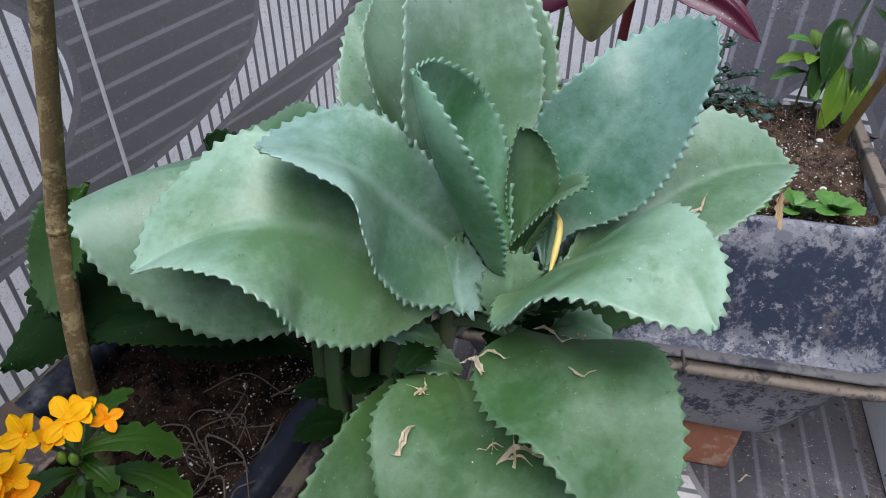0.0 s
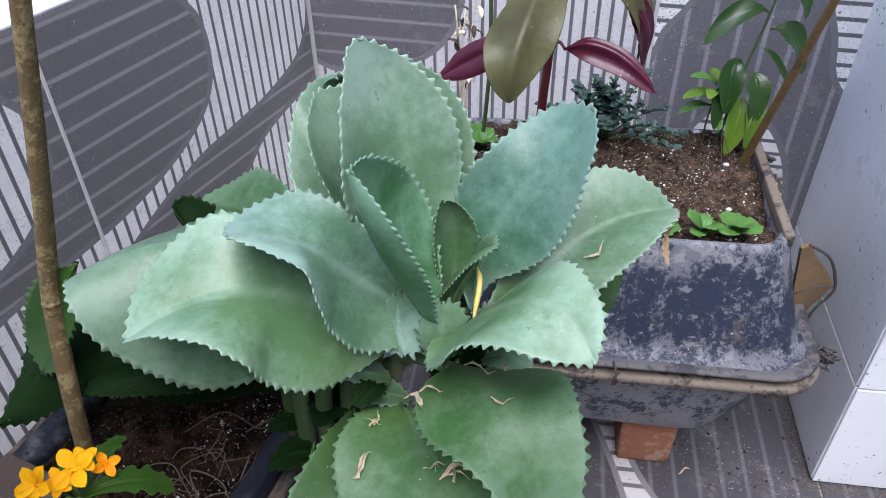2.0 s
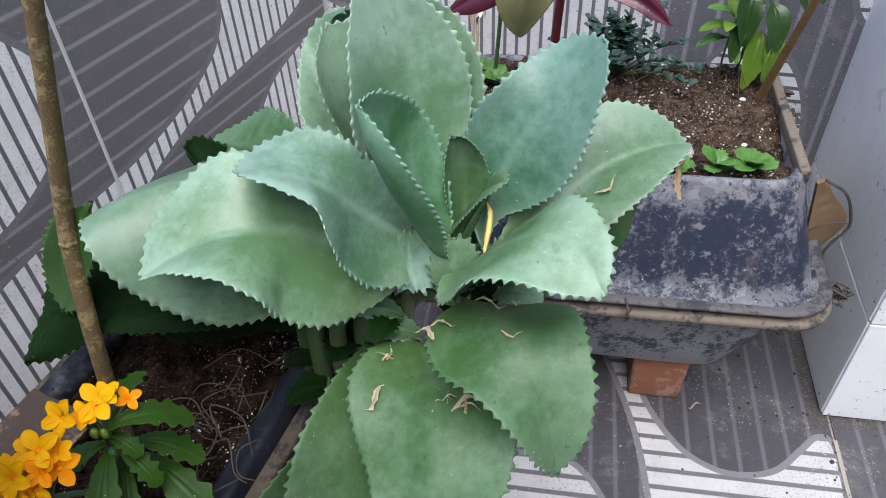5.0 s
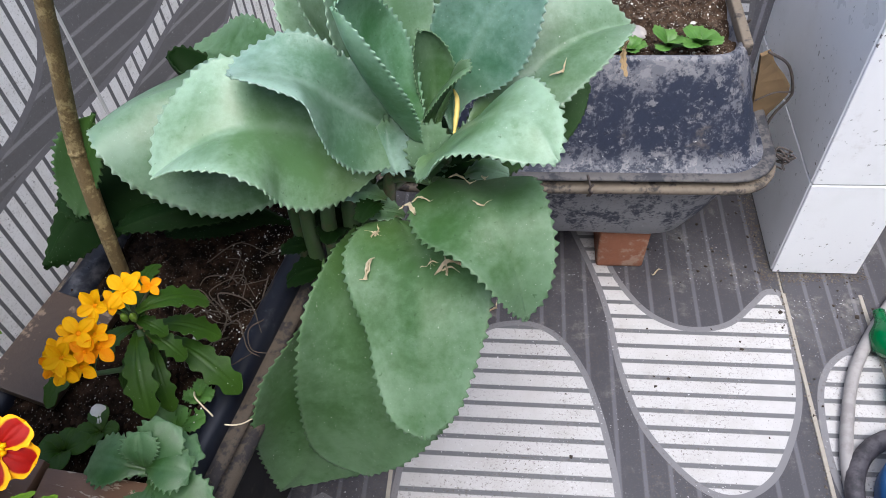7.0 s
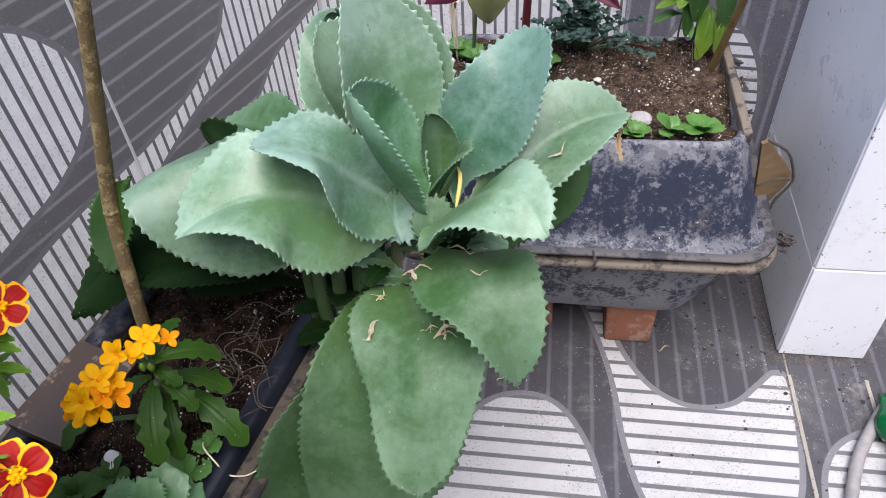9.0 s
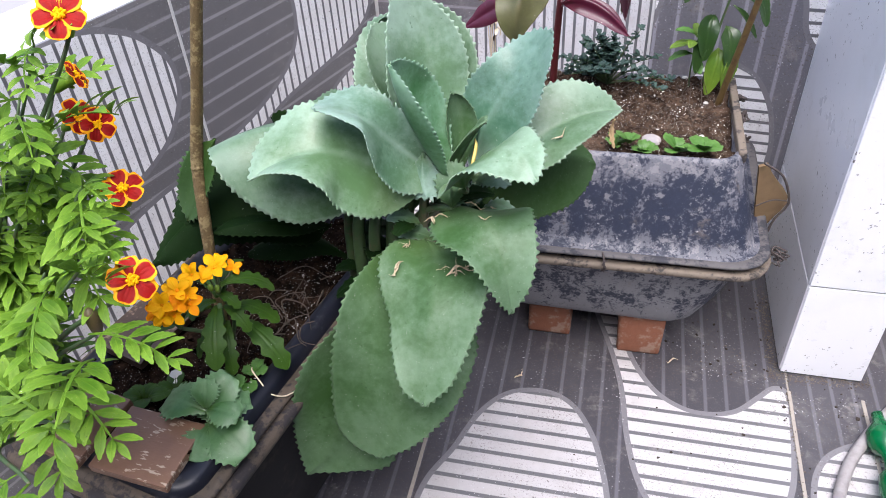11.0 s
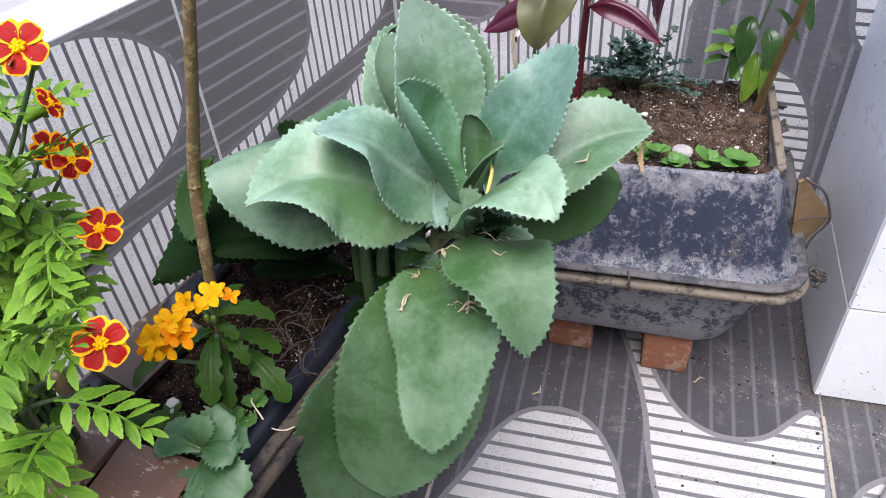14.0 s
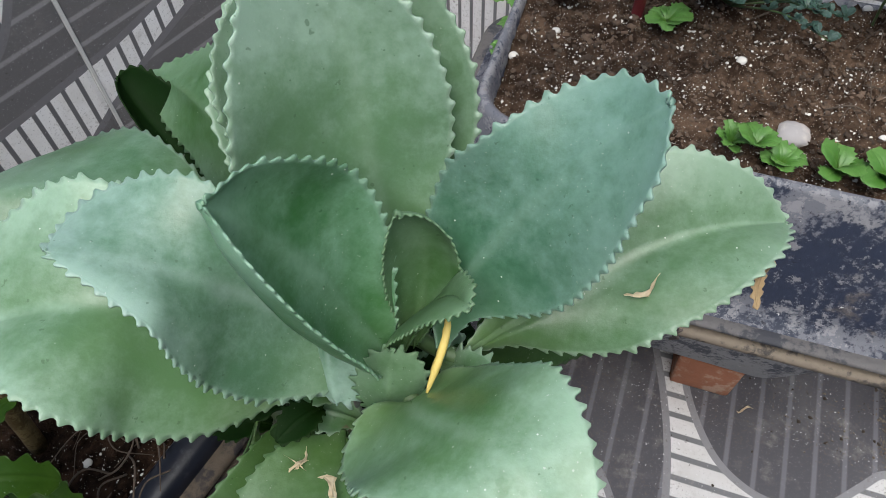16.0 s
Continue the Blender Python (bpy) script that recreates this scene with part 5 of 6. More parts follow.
for k, (x, y, n, s, w) in enumerate(((.548, .942, 5, .040, .42), (.598, .935, 6, .048, .42), (.454, .958, 5, .036, .42), (.487, .950, 6, .030, .42), (.430, .968, 7, .030, .25), (.175, 1.215, 8, .038, .42), (.150, 1.160, 7, .034, .42),
                                     (.208, 1.185, 7, .034, .42), (.133, 1.106, 12, .022, .30), (.345, 1.165, 7, .034, .40), (.130, 1.235, 7, .034, .42))):
    p, _ = rest(x, y)
    rosette(p + Vector((0, 0, .010)), n, s * .92, M_FRESH, "bright green seedling rosette with scalloped leaves", 30 + k, "seedlings in the tub", width=w * .95, elevation=(8, 50), spin=17 * k, teeth=6, tooth=.0028)


# ---- yellow-flowered succulent ----
def lobed_leaf(length, width, seed):
    """A leaf with four rounded lobes a side, along +x."""
    me = flat_leaf(length, width, 0.22, 12, 0.0, peak=0.66, foot=0.26, blunt=0.55, bulge=0.0, thick=0.0020, wave=0.0, seed=seed)
    along = [d.value for d in me.attributes["along"].data]
    across = [d.value for d in me.attributes["across"].data]
    for v, s, c in zip(me.vertices, along, across):
        lobe = 1 - 0.34 * (0.5 + 0.5 * math.cos(s * 2 * math.pi * 5.0)) * c * c * max(0, min(1, (s - 0.3) * 4))
        v.co.y *= lobe
        v.co.z += 0.05 * abs(v.co.y)
    return me


def small_flower(name, at, normal, radius, petals, material, parent, seed, centre=None):
    r = random.Random(seed)
    ob = new(name)
    ob.parent = parent
    m = facing(at, Vector(normal).orthogonal(), normal)
    ob.matrix_world = m
    me = flat_leaf(radius, radius * 0.33, 0.16, 3, 0.0, peak=0.55, foot=0.2, blunt=0.85, bulge=-0.1, thick=0.0006, seed=seed)
    for k in range(petals):
        turn = Matrix.Rotation(2 * math.pi * k / petals + r.uniform(-.12, .12), 4, "Z") @ Matrix.Rotation(radians(r.uniform(-28, -8)), 4, "Y")
        shared("petal", me, material, ob, m @ turn)
    bm = bmesh.new()
    bmesh.ops.create_icosphere(bm, subdivisions=2, radius=radius * 0.14, matrix=Matrix.Diagonal((1, 1, 0.7, 1)))
    c = part("centre", bm, centre or material, ob)
    c.matrix_world = m @ Matrix.Translation((0, 0, radius * 0.08))
    return ob


yk_base, _ = rest(-.235, .420)
yk = thing("flowering_succulent", "small succulent with lobed dark leaves and clusters of yellow-orange flowers", "plant", m=Matrix.Translation(yk_base))
rng = random.Random(4)
for k, (foot, tip, wide) in enumerate((((-.196, .392, .690), (-.126, .424, .664), .019), ((-.205, .425, .585), (-.112, .362, .553), .021), ((-.214, .402, .640), (-.197, .306, .606), .020), ((-.232, .412, .625), (-.326, .332, .608), .020),
                                       ((-.200, .400, .668), (-.198, .480, .672), .013), ((-.205, .400, .640), (-.160, .372, .618), .013), ((-.205, .420, .620), (-.128, .412, .604), .017), ((-.212, .408, .600), (-.190, .335, .560), .014),
                                       ((-.220, .418, .640), (-.262, .470, .640), .015), ((-.215, .400, .650), (-.250, .372, .640), .015), ((-.210, .400, .665), (-.172, .384, .655), .011), ((-.222, .420, .580), (-.270, .380, .545), .015))):
    ahead = Vector(tip) - Vector(foot)
    ob = part_me("leaf", lobed_leaf(ahead.length, wide, k), M_LOBED, yk)
    ob.matrix_world = facing(Vector(foot), ahead)
ob = tube("stem", [yk_base - Vector((0, 0, .01)), yk_base + Vector((.012, -.012, .07)), Vector((-.207, .392, yk_base.z + .15))], [.006, .0055, .004], M_STEM_GREEN, None, "", 8, 8)
ob.parent, ob.matrix_parent_inverse = yk, yk.matrix_world.inverted()
CLUSTERS = (((-.246, .338, .676), ((-.251, .325, .712, 20), (-.238, .350, .716, 22), (-.225, .345, .694, 21), (-.259, .330, .688, 20), (-.240, .326, .690, 20), (-.246, .345, .698, 17), (-.262, .340, .702, 17), (-.251, .318, .699, 18), (-.232, .334, .706, 17), (-.228, .356, .704, 16), (-.250, .352, .710, 17), (-.266, .326, .697, 16))),
            ((-.206, .398, .690), ((-.232, .390, .710, 21), (-.203, .404, .713, 23), (-.181, .416, .703, 14), (-.214, .396, .706, 16), (-.196, .412, .716, 15))))
for c0, blooms in CLUSTERS:
    c0 = Vector(c0)
    ob = tube("stem", [yk_base, yk_base.lerp(c0, .6) + Vector((.02, .0, .0)), c0 - Vector((0, 0, .022))], [.004, .0035, .0028], M_STEM_GREEN, None, "", 7, 10)
    ob.parent, ob.matrix_parent_inverse = yk, yk.matrix_world.inverted()
    for k, (x, y, z, r) in enumerate(blooms):
        at = Vector((x, y, z))
        off = at - c0
        ob = tube("stem", [c0 - Vector((0, 0, .024)), c0 + off * .4 - Vector((0, 0, .012)), at - Vector((0, 0, .002))], [.0022, .0018, .0014], M_STEM_GREEN, None, "", 5, 6)
        ob.parent, ob.matrix_parent_inverse = yk, yk.matrix_world.inverted()
        small_flower("flower", at, Vector((off.x * 16 + .1, off.y * 16 - .7, 1)).normalized(), r * .001, 4 if k % 3 else 5, M_YELLOW if k % 3 != 2 else M_ORANGE, yk, 70 + k, M_ORANGE)
for x, y, z in ((-.207, .384, .692), (-.198, .385, .690), (-.232, .340, .690)):
    bm = bmesh.new()
    bm_tube(bm, [Vector((x, y, z + d)) for d in (-.008, -.004, .002, .006)], [.0015, .0038, .0042, .0015], 8)
    ob = part("bud", bm, M_PEPPER_PALE)
    ob.parent, ob.matrix_parent_inverse = yk, yk.matrix_world.inverted()


# ---- marigold ----
def pinnate(length, pairs, seed):
    """A feathery leaf: paired narrow toothed leaflets along a rib, along +x."""
    r = random.Random(seed)
    bm = bmesh.new()
    verts, faces, cross, along = [], [], [], []
    def add(me, m):
        k = len(verts)
        verts.extend(m @ v.co for v in me.vertices)
        faces.extend(tuple(k + i for i in p.vertices) for p in me.polygons)
        cross.extend(d.value for d in me.attributes["across"].data)
        along.extend(d.value for d in me.attributes["along"].data)
    blade = flat_leaf(1.0, 0.15, 0.12, 7, 0.022, peak=0.46, foot=0.12, blunt=1.0, bulge=-0.04, thick=0.008)
    rib = flat_leaf(1.0, 0.014, 0.22, 2, 0.0, peak=0.4, foot=1.0, thick=0.012)
    add(rib, Matrix.Scale(length, 4))
    for k in range(pairs):
        u = 0.16 + 0.78 * k / (pairs - 1)
        size = length * (0.20 + 0.22 * math.sin(math.pi * (0.18 + 0.70 * u)))
        z = length * (0.12 * 4 * u * (1 - u) - 0.10 * u * u)
        for side in (-1, 1):
            yaw = side * radians(r.uniform(48, 62) - 18 * u)
            m = Matrix.Translation((u * length, 0, z)) @ Matrix.Rotation(yaw, 4, "Z") @ Matrix.Rotation(radians(r.uniform(-18, 12)), 4, "Y") @ Matrix.Rotation(side * radians(r.uniform(-15, 15)), 4, "X")
            add(blade, m @ Matrix.Scale(size, 4))
    add(blade, Matrix.Translation((length * .97, 0, -.08 * length)) @ Matrix.Scale(length * .28, 4))
    bpy.data.meshes.remove(blade)
    bpy.data.meshes.remove(rib)
    bm.free()
    me = bpy.data.meshes.new("leaf")
    me.from_pydata([tuple(v) for v in verts], [], faces)
    me.attributes.new("across", "FLOAT", "POINT").data.foreach_set("value", np.array(cross, np.float32))
    me.attributes.new("along", "FLOAT", "POINT").data.foreach_set("value", np.array(along, np.float32))
    return me


mg_base, _ = rest(-.425, .275)
marigold = thing("marigold", "bushy marigold with feathery green leaves and orange-edged red flowers", "plant", m=Matrix.Translation(mg_base))
FERN = [pinnate(.092, 6, 1), pinnate(.108, 6, 2), pinnate(.075, 5, 3)]
rng = random.Random(9)
thin = random.Random(10)


def mg_tube(name, pts, radii, n=14):
    ob = tube(name, pts, radii, M_STEM_GREEN, None, "", 6, n)
    ob.parent, ob.matrix_parent_inverse = marigold, marigold.matrix_world.inverted()


BLOOMS = (((-.114, .098, .968), (.35, -.55, .75), .0235, 5), ((-.185, .241, .968), (.25, -.35, .9), .023, 5), ((-.172, .229, 1.165), (.25, -.55, .8), .024, 5), ((-.240, .316, 1.063), (.75, .2, .4), .018, 5), ((-.231, .279, 1.033), (.7, -.2, .5), .021, 5), ((-.205, .270, 1.030), (.6, -.5, .4), .019, 5))
TIPS = ((-.236, .208, 1.037), (-.183, .163, .955), (-.207, .101, .950), (-.160, .061, .900), (-.150, -.010, .900), (-.130, -.090, .930), (-.264, .281, .965), (-.302, .303, 1.047), (-.225, .273, .960), (-.205, .225, .90), (-.237, .269, 1.12), (-.30, .25, 1.10), (-.27, .18, .90), (-.25, .12, .84), (-.32, .22, .98), (-.20, .03, .83), (-.20, .20, 1.0), (-.26, .24, 1.0), (-.215, .19, .98), (-.25, .22, 1.07))
for k, (c, nrm, r, petals) in enumerate(BLOOMS):
    c, nrm = Vector(c), Vector(nrm).normalized()
    mid = mg_base.lerp(c, .55) + Vector((-.04, -.02, .04))
    mg_tube("stem", [mg_base + Vector((rng.uniform(-.015, .015), rng.uniform(-.015, .015), 0)), mid, c - nrm * .03], [.0045, .0035, .0022])
    fl = new("flower")
    fl.parent = marigold
    m = facing(c, nrm.orthogonal(), nrm)
    fl.matrix_world = m
    me = flat_leaf(r * .96, r * .45, .10, 4, .0008, peak=.66, foot=.16, blunt=.46, bulge=.04, thick=.0007, wave=.0008, seed=k)
    for j in range(petals):
        shared("petal", me, M_PETAL, fl, m @ Matrix.Rotation(2 * math.pi * (j + .1 * k) / petals, 4, "Z") @ Matrix.Rotation(radians(rng.uniform(-12, 8)), 4, "Y"))
    bm = bmesh.new()
    for j in range(14):
        a, q = 2.4 * j, r * .24 * math.sqrt(j / 14)
        bmesh.ops.create_icosphere(bm, subdivisions=1, radius=r * .085, matrix=Matrix.Translation((math.cos(a) * q, math.sin(a) * q, r * .14)) @ Matrix.Diagonal((1, 1, 1.8, 1)))
    part("centre", bm, M_YELLOW, fl).matrix_world = m
    bm = bmesh.new()
    bm_tube(bm, [Vector((0, 0, z)) for z in (-.034, -.026, -.012, -.001)], [.0025, .0055, .0065, .0075], 9)
    part("calyx", bm, M_FERNY, fl).matrix_world = m
for k, tip in enumerate(TIPS):
    tip = Vector(tip)
    mid = mg_base.lerp(tip, .5) + Vector((-.05, -.02, .03))
    mg_tube("stem", [mg_base + Vector((rng.uniform(-.02, .02), rng.uniform(-.02, .02), 0)), mid, tip], [.004, .003, .0015])
    path = spline([mg_base, mid, tip], 10)
    for j in list(range(3, 11)) + [7, 10]:
        az = rng.uniform(0, 360) if j < 10 else rng.uniform(-80, 40)
        el, roll, size = rng.uniform(-25, 30), rng.uniform(-25, 25), rng.uniform(.7, 1.1)
        end = path[j] + aimed(az, el) * .10 * size
        # the bush keeps clear of the low flowers beside it
        if path[j].z < .83 and thin.random() < .5:
            continue
        if Vector((.855, .272, -.441)).dot(end) > -.515 or Vector((.784, .479, -.394)).dot(end) > -.40:
            continue
        shared("leaf", FERN[(j + k) % 3], M_FERNY, marigold, facing(path[j], aimed(az, el)) @ Matrix.Rotation(radians(roll), 4, "X"), size)
for at, az, el, size in (((-.160, .070, .925), -5, -14, .75), ((-.185, .040, .900), -35, -20, .8), ((-.200, .060, .88), -80, -35, .9)):
    shared("leaf", FERN[1], M_FERNY, marigold, facing(Vector(at), aimed(az, el)), size)
for c in ((-.165, .09, .925), (-.26, .05, .92)):
    c = Vector(c)
    bm = bmesh.new()
    bm_tube(bm, [c + Vector((0, 0, z)) for z in (-.02, -.012, 0, .008, .013)], [.003, .0065, .0075, .006, .002], 9)
    ob = part("bud", bm, M_OLIVE)
    ob.parent, ob.matrix_parent_inverse = marigold, marigold.matrix_world.inverted()
    mg_tube("stem", [mg_base, mg_base.lerp(c, .5) + Vector((-.05, 0, .02)), c - Vector((0, 0, .018))], [.004, .003, .002])


# ---- plants of the tub behind ----
def leafy(parent, base, points, material, fold=0.0, blunt=0.85):
    """Leaves (foot, mid, tip, half width) on a plant."""
    for k, (a, b, c, w) in enumerate(points):
        a, b, c = Vector(a), Vector(b), Vector(c)
        side = (c - a).cross(Vector((0.1, -0.6, 0.8))).normalized() * w
        lift = Vector((0, -0.5, 0.85)) * (w * fold)
        ob = part_me("leaf", leaf_mesh(a, b, c, b - side + lift, b + side + lift, peak=.45, foot=.06, blunt=blunt, bulge=-.06, teeth=10, tooth=0, thick=.0012, wave=.008, seed=k), material)
        ob.parent, ob.matrix_parent_inverse = parent, parent.matrix_world.inverted()


red_at, _ = rest(.305, 1.185)
red = thing("red_stemmed_plant", "dark red-stemmed plant with drooping wine-red and olive leaves", "plant", m=Matrix.Translation(red_at))
def under(ob, parent):
    ob.parent, ob.matrix_parent_inverse = parent, parent.matrix_world.inverted()
    return ob


under(tube("stem", [red_at - Vector((0, 0, .02)), red_at + Vector((.004, -.004, .12)), red_at + Vector((.01, -.02, .26)), red_at + Vector((.015, -.03, .42))], [.0085, .008, .007, .006], M_RED_STEM, None, "dark red stem", 9, 20), red)
S = lambda z: red_at + Vector((.06 * z, -.11 * z, z))
def blade(parent, material, label="", **shape):
    return under(part_me("leaf", leaf_mesh(**shape), material, None, label), parent)


blade(red, M_OLIVE, "broad drooping olive leaf with sunken veins", base=S(.40), mid=(.243, .890, .945), tip=(.224, .862, .846), left=(.192, .895, .918), right=(.292, .905, .932), peak=.55, foot=.3, blunt=.8, bulge=.08, teeth=14, tooth=0, thick=.0012, wave=.006, seed=1)
blade(red, M_PURPLE, "folded wine-red leaf", base=S(.30), tip=(.127, .965, .828), rib=[(.245, .95, .905), (.205, .925, .890), (.165, .945, .860)], near=[(.24, .94, .880), (.205, .915, .868), (.165, .935, .842)], far=[(.245, .96, .915), (.200, .938, .905), (.16, .955, .875)], bulge=.15, teeth=10, tooth=0, thick=.0012, wave=.003, seed=2)
blade(red, M_PURPLE, "folded wine-red leaf", base=(.305, .975, .868), tip=(.428, .915, .828), rib=[(.33, .955, .885), (.365, .94, .880), (.40, .925, .858)], near=[(.335, .94, .862), (.37, .925, .852), (.405, .915, .836)], far=[(.335, .965, .888), (.37, .95, .885), (.40, .935, .868)], bulge=.2, teeth=10, tooth=0, thick=.0012, wave=.003, seed=3)
under(tube("stalk", [S(.22), S(.24).lerp(Vector((.305, .975, .868)), .5), (.307, .973, .868)], [.003, .0026, .0022], M_RED_STEM, None, "", 6, 8), red)
blade(red, M_OLIVE, "arching brown-green leaf", base=S(.38), tip=(.424, 1.03, .822), rib=[(.34, 1.03, .975), (.385, 1.01, .965), (.42, 1.01, .905)], near=[(.335, 1.00, .955), (.375, .985, .935), (.408, .995, .885)], far=[(.35, 1.06, .975), (.40, 1.045, .970), (.435, 1.03, .905)], bulge=.06, teeth=12, tooth=0, thick=.0012, wave=.003, seed=4)
blade(red, M_PURPLE, "dark red underside of an arching leaf", base=(.385, 1.0, .93), tip=(.431, 1.028, .808), rib=[(.41, 1.0, .905), (.428, 1.01, .87)], near=[(.40, .995, .895), (.415, 1.00, .86)], far=[(.42, 1.01, .92), (.438, 1.02, .875)], bulge=.1, teeth=10, tooth=0, thick=.0012, wave=.001, seed=5)
blade(red, M_OLIVE, base=S(.42), mid=(.31, 1.05, 1.02), tip=(.33, .95, 1.02), left=(.285, 1.04, 1.02), right=(.335, 1.03, 1.02), blunt=.85, teeth=10, tooth=0, thick=.0012, seed=6)
dry_at, _ = rest(.175, 1.20)
stalks = thing("dry_stalk", "dry brown stalks and flower heads beside a thin green stem", "plant", m=Matrix.Translation(dry_at))
rng = random.Random(31)
for k in range(5):
    top = dry_at + Vector((rng.uniform(-.02, .03), rng.uniform(-.06, .0), rng.uniform(.24, .36)))
    under(tube("stem", [dry_at - Vector((0, 0, .01)), dry_at.lerp(top, .5) + Vector((rng.uniform(-.015, .015), 0, 0)), top], [.0016, .0013, .001], M_DRY, None, "", 5, 8), stalks)
    for j in range(6):
        at = dry_at.lerp(top, rng.uniform(.55, 1.0))
        under(shared("leaf", flat_leaf(.020, .004, .3, 3, 0, thick=.0006, seed=j), M_ROOT if j % 2 else M_DRY, None, facing(at, aimed(rng.uniform(0, 360), rng.uniform(-80, 20)))), stalks)
under(tube("stem", [dry_at + Vector((.03, .01, -.01)), dry_at + Vector((.04, -.02, .2)), dry_at + Vector((.03, -.05, .45))], [.004, .0036, .003], M_STEM_GREEN, None, "", 7, 12), stalks)

rue_at, _ = rest(.430, 1.215)
rue = thing("rue_bush", "low bush with many tiny blue-green leaves", "plant", m=Matrix.Translation(rue_at))
rng = random.Random(15)
RUE = flat_leaf(.0125, .0042, .1, 3, 0, peak=.65, foot=.25, blunt=.5, thick=.0007)
for k in range(34):
    az, el = rng.uniform(0, 360), rng.uniform(8, 85)
    reach = rng.uniform(.07, .13) * (1.25 if 300 < az or az < 60 else 1)
    tip = rue_at + aimed(az, el) * reach
    pts = [rue_at, rue_at.lerp(tip, .5) + Vector((0, 0, .015)), tip]
    under(tube("stem", pts, [.0018, .0014, .0008], M_STEM_GREEN, None, "", 5, 6), rue)
    path = spline(pts, 8)
    for j in range(3, 9):
        for s in range(4):
            under(shared("leaf", RUE, M_RUE, None, facing(path[j], aimed(rng.uniform(0, 360), rng.uniform(-10, 55))), rng.uniform(.8, 1.3)), rue)

pep_at, _ = rest(.642, 1.212)
pepper = thing("pepper_seedling", "young plant with drooping dark and yellow-green pointed leaves", "plant", m=Matrix.Translation(pep_at))
under(tube("stem", [pep_at - Vector((0, 0, .01)), pep_at + Vector((.01, -.01, .12)), pep_at + Vector((.03, -.02, .26)), pep_at + Vector((.035, -.03, .40))], [.003, .0028, .0025, .002], M_STEM_GREEN, None, "", 7, 18), pepper)
under(tube("stem", [pep_at + Vector((-.03, -.01, -.01)), pep_at + Vector((-.035, -.02, .05)), pep_at + Vector((-.03, -.025, .12))], [.002, .0018, .0014], M_STEM_GREEN, None, "", 6, 10), pepper)
T = lambda x, y, z: pep_at + Vector((x, y, z))
leafy(pepper, pep_at, ((T(.0, -.01, .165), T(-.014, -.035, .150), T(-.016, -.05, .080), .022), (T(.025, -.01, .140), T(.034, -.035, .125), T(.036, -.05, .055), .021), (T(-.005, -.02, .12), T(-.025, -.04, .11), T(-.03, -.05, .05), .014), (T(.025, -.02, .25), T(-.02, -.03, .255), T(-.075, -.04, .205), .018),
                       (T(.035, -.02, .22), T(.070, -.03, .215), T(.100, -.04, .150), .021), (T(.03, -.02, .19), T(.055, -.03, .17), T(.085, -.04, .125), .007), (T(.03, -.03, .31), T(.055, -.04, .305), T(.075, -.05, .250), .017), (T(.03, -.03, .35), T(.0, -.04, .355), T(-.04, -.05, .32), .013)), M_PEPPER, 0.3, 0.62)
leafy(pepper, pep_at, ((T(.015, -.02, .095), T(.012, -.045, .075), T(-.002, -.055, .0), .021), (T(.03, -.02, .09), T(.038, -.045, .075), T(.032, -.055, .012), .018)), M_PEPPER_PALE, 0.3, 0.62)
for k, (z, az, el, r) in enumerate(((.12, 175, 25, .050), (.10, 185, 5, .056), (.08, 178, -8, .056), (.11, 240, 10, .042), (.09, 130, 20, .042), (.12, 95, 40, .035), (.07, 290, -25, .040))):
    under(shared("leaf", flat_leaf(r, r * .27, .25, 5, 0, peak=.5, foot=.1, blunt=.8, thick=.0008, seed=k), M_PEPPER_PALE if k % 2 else M_FRESH, None, facing(pep_at + Vector((-.032, -.02, z)), aimed(az, el))), pepper)

pole_at = Vector((.663, 1.141, .545))
pole = thing("leaning_stem", "thick bare yellow-brown stem leaning in the tub", "plant", m=Matrix.Translation(pole_at))
under(tube("stem", [pole_at + Vector((.04, -.34, 1)) * k for k in (-.01, .12, .25, .40, .60)], [.0075, .0068, .0064, .006, .0056], M_BARK_YELLOW, None, "", 10, 30, .03, 3), pole)

# ---- soil litter ----
def pebble(x, y, size, material, label, category, seed, group="", sink=.35, tree=SOILS, flat=.6):
    r = random.Random(seed)
    bm = bmesh.new()
    bmesh.ops.create_icosphere(bm, subdivisions=2, radius=size)
    for v in bm.verts:
        v.co *= 1 + .30 * noise.noise(v.co / size * 1.1 + Vector((seed, 0, 0)))
        v.co.z *= flat
    p, _ = rest(x, y, 2.0, tree)
    ob = part(category.replace(" ", "_"), bm, material)
    ob.matrix_world = Matrix.Translation(p + Vector((0, 0, size * flat * (1 - 2 * sink)))) @ Matrix.Rotation(r.uniform(0, 6), 4, "Z")
    return tagged(ob, label, category, group)


pebble(.509, 1.013, .022, M_STONE, "flat pale grey pebble half sunk in soil", "pebble", 3, flat=.5)
pebble(.556, .992, .012, M_OCHRE, "small ochre pebble on the soil", "pebble", 5)
for k, (x, y, s) in enumerate(((.44, 1.10, .007), (.64, 1.138, .006), (.611, 1.014, .005), (.16, 1.19, .010), (.20, 1.14, .006), (.15, 1.08, .007), (.606, 1.225, .007), (.43, .985, .006), (.52, 1.235, .007), (-.307, .371, .011), (-.20, .475, .005), (-.305, .36, .006), (-.24, .31, .005))):
    pebble(x, y, s, M_GRIT, "white grit crumb on the soil", "grit crumb", 20 + k, "white crumbs on the soil", .2)


